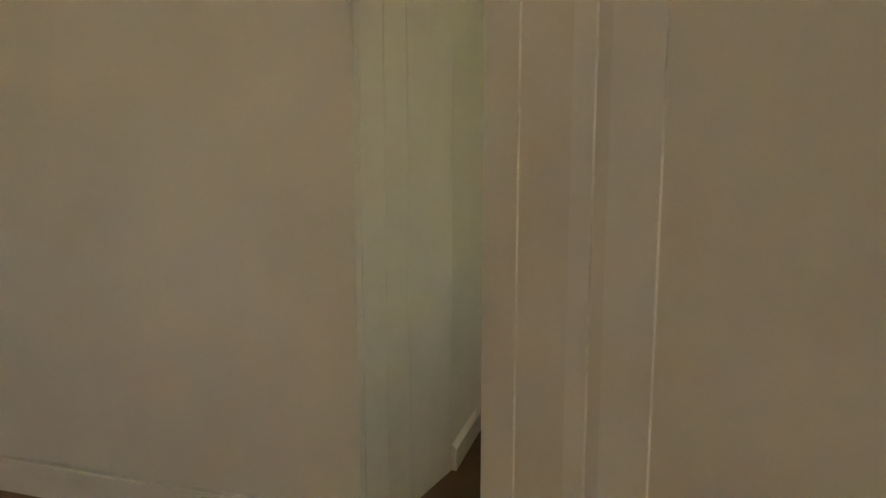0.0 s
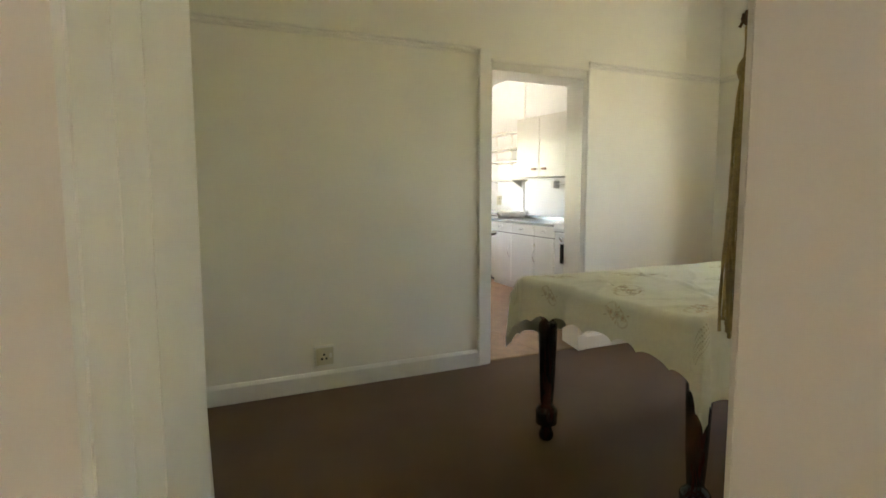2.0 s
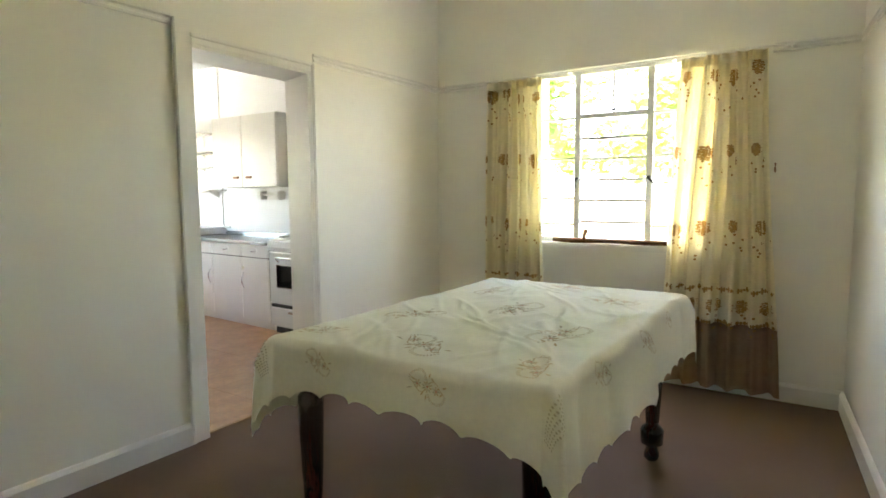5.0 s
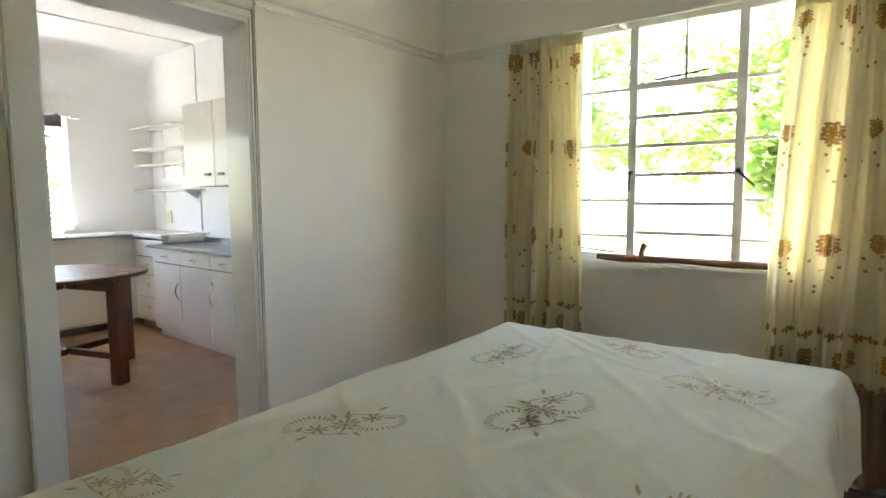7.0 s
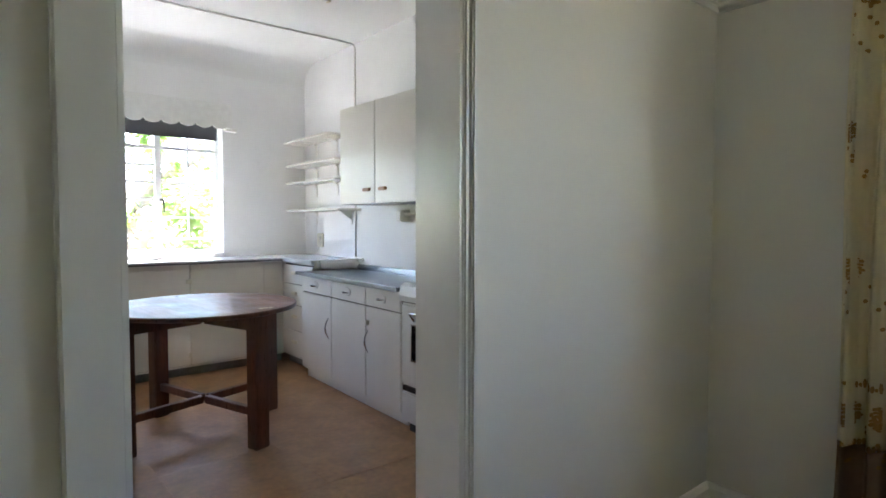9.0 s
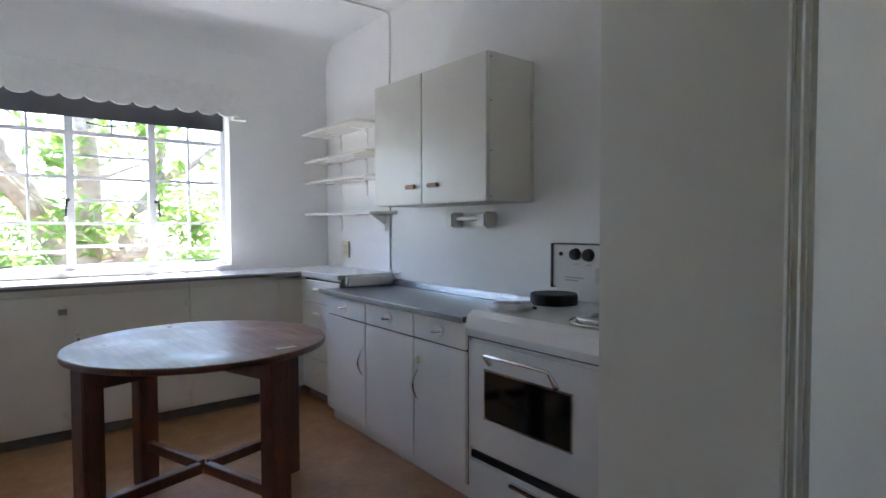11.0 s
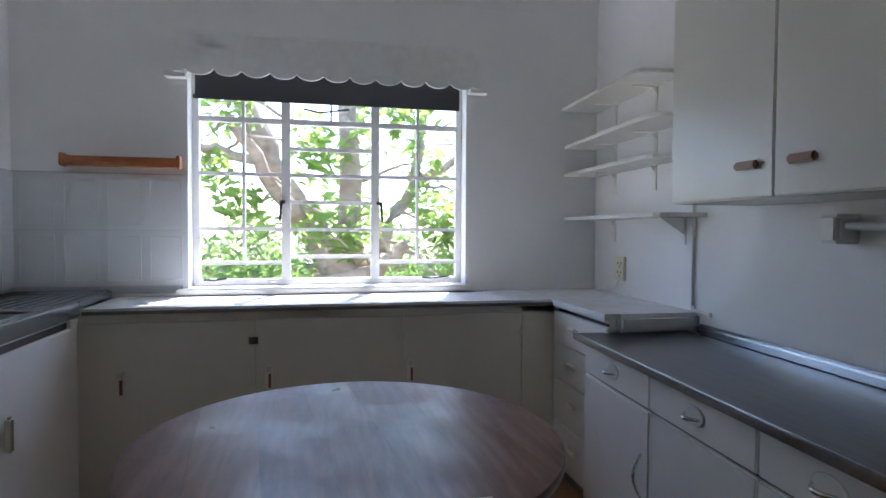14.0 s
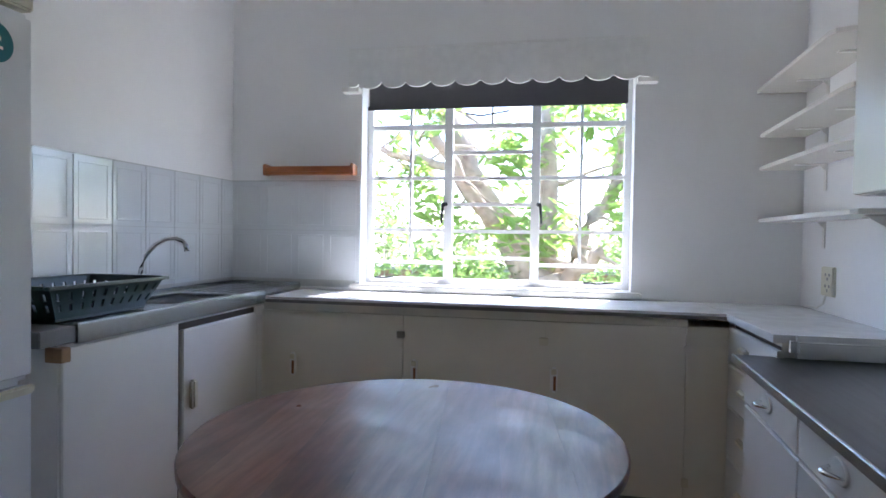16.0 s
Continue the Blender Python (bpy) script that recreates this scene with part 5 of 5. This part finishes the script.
part("lever", tube([(0, 0, 0.045), (0.03, 0.035, 0.05), (0.05, 0.05, 0.06)], [0.009, 0.012, 0.008], 8), CHROME, tp, smooth=True)

# dish rack
dk = thing("dish_rack", (1.375, 6.20, CT + 0.023), "dark green plastic dish drying rack on the sink", "dish rack")
bw, bl_, bh = 0.155, 0.24, 0.115


def rack_wall(a, b, na):
    """One moulded tapering side from corner a to corner b, as a sheet pierced by two rows of upright slots."""
    rows = (0.012, 0.035, 0.06, 0.072, 0.098, bh)
    bm = bmesh.new()

    def at(t, z):
        f = 0.80 + 0.28 * z / bh
        return Vector(((a[0] + (b[0] - a[0]) * t) * f, (a[1] + (b[1] - a[1]) * t) * f, z))
    cols = [0.0]
    for k in range(na):
        m = (k + 0.5) / na
        cols += [m - 0.13 / na, m + 0.13 / na]
    cols.append(1.0)
    g = [[bm.verts.new(at(t, z)) for z in rows] for t in cols]
    for c in range(len(cols) - 1):
        for r in range(len(rows) - 1):
            if c % 2 == 1 and r in (1, 3):
                continue
            bm.faces.new((g[c][r], g[c + 1][r], g[c + 1][r + 1], g[c][r + 1]))
    ob = part("side", bm, BASKET, dk)
    md = ob.modifiers.new("thickness", 'SOLIDIFY')
    md.thickness = 0.004


rack_wall((-bw, -bl_), (bw, -bl_), 6)
rack_wall((bw, -bl_), (bw, bl_), 10)
rack_wall((bw, bl_), (-bw, bl_), 6)
rack_wall((-bw, bl_), (-bw, -bl_), 10)
f = 1.10
part("rim", boxes(((-bw * f - 0.012, -bl_ * f - 0.012, bh - 0.004), (-bw * f + 0.006, bl_ * f + 0.012, bh + 0.008)), ((bw * f - 0.006, -bl_ * f - 0.012, bh - 0.004), (bw * f + 0.012, bl_ * f + 0.012, bh + 0.008)),
                  ((-bw * f + 0.006, -bl_ * f - 0.012, bh - 0.004), (bw * f - 0.006, -bl_ * f + 0.006, bh + 0.008)), ((-bw * f + 0.006, bl_ * f - 0.006, bh - 0.004), (bw * f - 0.006, bl_ * f + 0.012, bh + 0.008)), bevel=0.003), BASKET, dk)
part("bottom", box((-bw * 0.84, -bl_ * 0.84, 0.004), (bw * 0.84, bl_ * 0.84, 0.012), 0.002), BASKET, dk)

# fridge
fr = thing("fridge", (1.40, 5.445, 0), "tall white fridge freezer with teal sticker", "fridge")
FX = 1.70 - 1.40
part("body", box((-0.262, -0.30, 0.03), (FX - 0.05, 0.30, 1.90), 0.008), FRIDGE, fr)
part("lower_door", box((FX - 0.048, -0.298, 0.08), (FX, 0.30, 0.835), 0.016, 3), FRIDGE, fr)
ud = part("upper_door", box((FX - 0.048, -0.298, 0.85), (FX, 0.30, 1.80), 0.016, 3), FRIDGE, fr)
part("handle", box((FX - 0.002, 0.10, 0.815), (FX + 0.012, 0.29, 0.84), 0.006), BONE, fr, "recessed beige handle lip")
part("top_panel", box((FX - 0.048, -0.298, 1.81), (FX - 0.004, 0.30, 1.89), 0.006), BONE, fr, "beige control strip")
for i in range(5):
    part("vent_slot", box((FX - 0.005, 0.14 + 0.022 * i, 1.83), (FX - 0.003, 0.152 + 0.022 * i, 1.86)), BLACK, fr)
st = lathe([(0.05, 0), (0.05, 0.0015), (0.045, 0.002)], 24)
bmesh.ops.transform(st, matrix=Matrix.Translation((FX + 0.0005, 0.185, 1.70)) @ Matrix.Rotation(math.pi / 2, 4, 'Y'), verts=st.verts)
part("sticker", st, TEAL, ud, "round teal sticker")
part("sticker_mark", boxes(((FX + 0.0025, 0.16, 1.705), (FX + 0.0035, 0.20, 1.715)), ((FX + 0.0025, 0.165, 1.685), (FX + 0.0035, 0.205, 1.692))), GLOSS, ud)
part("feet", boxes(((-0.25, -0.27, 0), (-0.20, -0.22, 0.03)), ((-0.25, 0.22, 0), (-0.20, 0.27, 0.03)), ((0.18, -0.27, 0), (0.23, -0.22, 0.03)), ((0.18, 0.22, 0), (0.23, 0.27, 0.03))), BLACK, fr)

# round table
RC, RR, RZ, RA = (2.694, 5.845), 0.525, 0.755, radians(17)
rt = thing("round_table", (RC[0], RC[1], 0), "round worn brown wooden kitchen table with four square legs", "table")
N_ = 7
for k in range(N_):
    x0 = -RR + 2 * RR * k / N_
    x1 = -RR + 2 * RR * (k + 1) / N_ - 0.0004
    xs_ = [x0 + (x1 - x0) * i / 8 for i in range(9)]
    ys_ = [math.sqrt(max(RR ** 2 - x ** 2, 0.0004)) for x in xs_]
    pts = [(x, y) for x, y in zip(xs_, ys_)] + [(x, -y) for x, y in zip(reversed(xs_), reversed(ys_))]
    pb = prism([(x * math.cos(0.12) - y * math.sin(0.12), x * math.sin(0.12) + y * math.cos(0.12)) for x, y in pts], RZ - 0.026, RZ)
    part("board", pb, TABLEWOOD, rt)
part("rim", lathe([(RR - 0.004, RZ - 0.027), (RR + 0.003, RZ - 0.022), (RR + 0.004, RZ - 0.006), (RR, RZ - 0.001), (RR - 0.004, RZ - 0.002)], 72), REDWOOD, rt, smooth=True)
for k in range(4):
    t = RA + k * math.pi / 2
    c, s_ = math.cos(t), math.sin(t)
    rot = Matrix.Rotation(t, 4, 'Z')
    bm = box((0.435, -0.045, 0), (0.512, 0.045, RZ - 0.027), 0.004)
    bm.transform(rot)
    part("leg", bm, REDWOOD, rt)
    bm = box((0.0 + 0.02, -0.014, RZ - 0.115), (0.435, 0.014, RZ - 0.027), 0.002)
    bm.transform(rot)
    part("apron", bm, REDWOOD, rt)
    bm = box((0.02, -0.018, 0.17), (0.435, 0.018, 0.215), 0.003)
    bm.transform(rot)
    part("stretcher", bm, REDWOOD, rt)
part("scrap", box((0.17, -0.41, RZ + 0.0005), (0.25, -0.388, RZ + 0.0015)), BONE, rt, "pale worn patch of tape")

# ceiling batten light, off
cl_ = thing("ceiling_light", (3.2, 5.75, KH), "white fluorescent batten light on ceiling, switched off", "ceiling light")
part("body", box((-0.30, -0.03, -0.055), (0.30, 0.03, 0.0), 0.004), GLOSS, cl_)
part("tube", tube([(-0.29, 0, -0.075), (0.29, 0, -0.075)], 0.013, 10), GLOSS, cl_, smooth=True)
for sx in (-0.29, 0.27):
    part("end_cap", box((sx, -0.015, -0.09), (sx + 0.02, 0.015, -0.05), 0.002), BONE, cl_)

# ---- tiles ----


def tile_mesh(w, h):
    bm = bmesh.new()
    add_box(bm, (0.001, -0.007, 0.001), (w - 0.001, 0, h - 0.001), 0.0025, 2)
    for lo, hi in (((0.025, h - 0.032), (w - 0.025, h - 0.025)), ((0.025, 0.025), (w - 0.025, 0.032)), ((0.025, 0.032), (0.032, h - 0.032)), ((w - 0.032, 0.032), (w - 0.025, h - 0.032))):
        add_box(bm, (lo[0], -0.0085, lo[1]), (hi[0], -0.0065, hi[1]), 0.0008, 1)
    me = bpy.data.meshes.new("tile")
    bmesh.ops.recalc_face_normals(bm, faces=bm.faces)
    bm.to_mesh(me)
    bm.free()
    me.materials.append(TILE)
    return me


TW, TH = 0.209, 0.287
tm = tile_mesh(TW, TH)
structure("tile_backing", boxes(((KW_ + 0.0005, 5.75, 0.94), (KW_ + 0.003, KN, 0.985 + 2 * TH))), TILEGROUT, "pale grout behind the splashback tiles", "grout")
structure("tile_backing", boxes(((KW_ + 0.003, KN - 0.003, 0.94), (KX0 - 0.03, KN - 0.0005, 0.985 + 2 * TH))), TILEGROUT, "pale grout behind the splashback tiles", "grout")
for r in range(2):
    for k in range(9):
        o = new("tile", tm)
        o.parent = wkw
        o.matrix_world = Matrix.Translation((KW_ + 0.003, KN - 0.128 - TW * k, 0.98 + TH * r)) @ Matrix.Rotation(math.pi / 2, 4, 'Z')
    for k in range(4):
        o = new("tile", tm)
        o.parent = wkn
        o.matrix_world = Matrix.Translation((KW_ + 0.008 + TW * k * 0.95, KN - 0.003, 0.98 + TH * r))
fm = bpy.data.meshes.new("floor_tile")
bm = box((0.0004, 0.0004, -0.004), (0.5996, 0.5996, 0.0), 0.0006, 1)
bm.to_mesh(fm)
bm.free()
fm.materials.append(VINYL)
for i in range(6):
    for j in range(8):
        x, y = KW_ - 0.02 + 0.6 * i, NY + 0.056 + 0.6 * j
        if x < KE and y < KN:
            o = new("floor_tile", fm)
            o.parent = fk
            o.matrix_world = Matrix.Translation((x, y, 0))

# ---- outdoors ----
structure("ground", box((-120, -120, -0.62), (120, 160, -0.6)), GRASS, "dry grass and bare earth of the garden", "ground")


def leaf_cloud(name, centers, count, size, mat, seed, parent=None, spread=1.0):
    rng = random.Random(seed)
    vs, fs = [], []
    for _ in range(count):
        cxx, cyy, czz, r = rng.choice(centers)
        while True:
            p = Vector((rng.uniform(-1, 1), rng.uniform(-1, 1), rng.uniform(-1, 1)))
            if p.length < 1:
                break
        p = p * r * spread
        c = Vector((cxx, cyy, czz)) + p
        s = size * rng.uniform(0.6, 1.4)
        q = Euler((rng.uniform(-0.9, 0.9), rng.uniform(-0.9, 0.9), rng.uniform(0, 6.3))).to_matrix()
        b = len(vs)
        for x, y, z in ((0, -1, -0.12), (0.38, 0, 0.05), (0, 1, -0.18), (-0.38, 0, 0.05)):
            vs.append(c + q @ Vector((x, y, z)) * s)
        fs += [(b, b + 1, b + 2), (b, b + 2, b + 3)]
    me = bpy.data.meshes.new(name)
    me.from_pydata(vs, [], fs)
    me.materials.append(mat)
    ob = new(name, me)
    if parent:
        ob.parent = parent
    return ob


def limb(bm, a, b, r0, r1, wob, rng, n=7):
    a, b = Vector(a), Vector(b)
    pts = []
    for i in range(n + 1):
        t = i / n
        p = a.lerp(b, t) + Vector((rng.uniform(-1, 1), rng.uniform(-1, 1), rng.uniform(-1, 1))) * wob * (0 < i < n)
        pts.append(p)
    add_tube(bm, pts, [r0 + (r1 - r0) * i / n for i in range(n + 1)], 9)
    return pts


def garden_tree(at, seed, label):
    rng = random.Random(seed)
    root = thing("tree", at, label, "tree")
    bm = bmesh.new()
    limb(bm, (0.12, 0, -0.02), (-0.1, 0, 1.45), 0.37, 0.30, 0.03, rng)
    part("trunk", bm, BARK, root, smooth=True)
    bm = bmesh.new()
    ends = []
    for a, b, r in (((-0.1, 0, 1.35), (-0.75, 0.0, 2.45), 0.19), ((-0.75, 0, 2.4), (-1.25, 0.1, 3.6), 0.14), ((-0.02, 0.1, 1.35), (-0.08, 0.25, 3.8), 0.15),
                    ((0.1, 0.05, 1.4), (0.75, 0.2, 2.5), 0.10), ((0.7, 0.2, 2.4), (1.7, 0.3, 3.0), 0.06), ((0.7, 0.2, 2.4), (0.9, 0.3, 3.6), 0.06), ((0.1, -0.1, 1.3), (0.55, -0.2, 1.72), 0.11),
                    ((-0.8, 0.0, 2.5), (-1.7, -0.3, 2.75), 0.06), ((-0.5, -0.1, 1.9), (-1.15, -0.5, 2.9), 0.09)):
        pts = limb(bm, a, b, r, r * 0.55, 0.05, rng)
        for p in pts[3:]:
            if r < 0.16:
                q = p + Vector((rng.uniform(-0.8, 0.8), rng.uniform(-0.6, 0.4), rng.uniform(-0.5, 0.5)))
                limb(bm, p, q, r * 0.2, 0.007, 0.05, rng, 4)
                ends.append((q.x, q.y, q.z, 0.26))
    part("limbs", bm, BARK, root, smooth=True)
    ends += [(-0.35, -0.5, 2.65, 0.22), (0.75, -0.4, 2.05, 0.22), (0.95, -0.4, 1.85, 0.2), (0.5, -0.5, 2.9, 0.2), (1.3, -0.3, 2.5, 0.28), (-1.1, -0.4, 2.2, 0.25), (1.0, -0.5, 1.5, 0.25), (0.2, -0.4, 3.1, 0.3)] * 2
    tagged(leaf_cloud("crown", ends, 1650, 0.085, LEAF, seed + 1, root), kind="stuff")
    return root


garden_tree((2.95, 10.5, -0.6), 11, "big old garden tree with forked trunk and bright leaves")
for i, (x, y, s, h) in enumerate(((0.9, 11.4, 0.8, 1.5), (1.85, 11.6, 0.5, 1.3), (5.2, 12.4, 1.0, 1.5), (4.1, 13.2, 0.8, 1.1), (0.4, 14.5, 1.2, 2.2), (3.4, 14.6, 1.1, 2.1), (2.2, 14.8, 0.9, 1.9), (4.6, 12.0, 0.7, 1.9), (1.5, 10.2, 0.55, 1.15), (2.1, 10.6, 0.4, 1.5), (4.0, 10.6, 0.5, 0.9))):
    rng = random.Random(40 + i)
    sh = thing("shrub", (x, y, -0.6), "green leafy garden shrub in sunlight", "shrub")
    cl = [(rng.uniform(-s, s), rng.uniform(-s, s) * 0.6, rng.uniform(0.2, h * 1.2), 0.35) for _ in range(14)]
    bm = bmesh.new()
    for c in cl[:8]:
        add_tube(bm, [(c[0] * 0.1, c[1] * 0.1, 0), (c[0] * 0.5, c[1] * 0.5, c[2] * 0.6), c[:3]], [0.02, 0.014, 0.006], 5)
    part("stems", bm, BARK, sh)
    tagged(leaf_cloud("foliage", cl, 1500, 0.06, SHRUB, 60 + i, sh), kind="stuff")
# leafy trees outside the dining window
for i, (x, y, n, zlo, zhi, y0, y1) in enumerate(((7.4, 0.3, 26, 2.3, 4.1, 1.0, 3.7), (6.6, 0.2, 14, 1.7, 3.6, 0.9, 1.9), (9.5, 6.2, 20, 2.2, 4.6, -3.4, 0.5))):
    rng = random.Random(80 + i)
    tr = thing("tree", (x, y, -0.6), "leafy garden tree in bright sun", "tree")
    bm = bmesh.new()
    limb(bm, (0, 0, 0), (0.1, 0.1, 2.2), 0.12, 0.08, 0.04, rng)
    part("trunk", bm, BARK, tr, smooth=True)
    bm = bmesh.new()
    cl = []
    for _ in range(n):
        q = (rng.uniform(-0.6, 0.6), rng.uniform(y0, y1), rng.uniform(zlo, zhi))
        limb(bm, (0.1, 0.1, 2.1), q, 0.035, 0.006, 0.05, rng, 5)
        cl.append((*q, 0.30))
    part("limbs", bm, BARK, tr, smooth=True)
    tagged(leaf_cloud("crown", cl, 150 * n, 0.085, LEAF, 90 + i, tr), kind="stuff")
gw = thing("garden_wall", (2.0, 16.0, -0.6), "low reddish garden wall behind the trees", "garden wall")
part("wall", box((-9, -0.12, 0), (9, 0.12, 1.15)), BRICK, gw)
part("coping", box((-9, -0.16, 1.15), (9, 0.16, 1.22), 0.01), ROOF, gw)
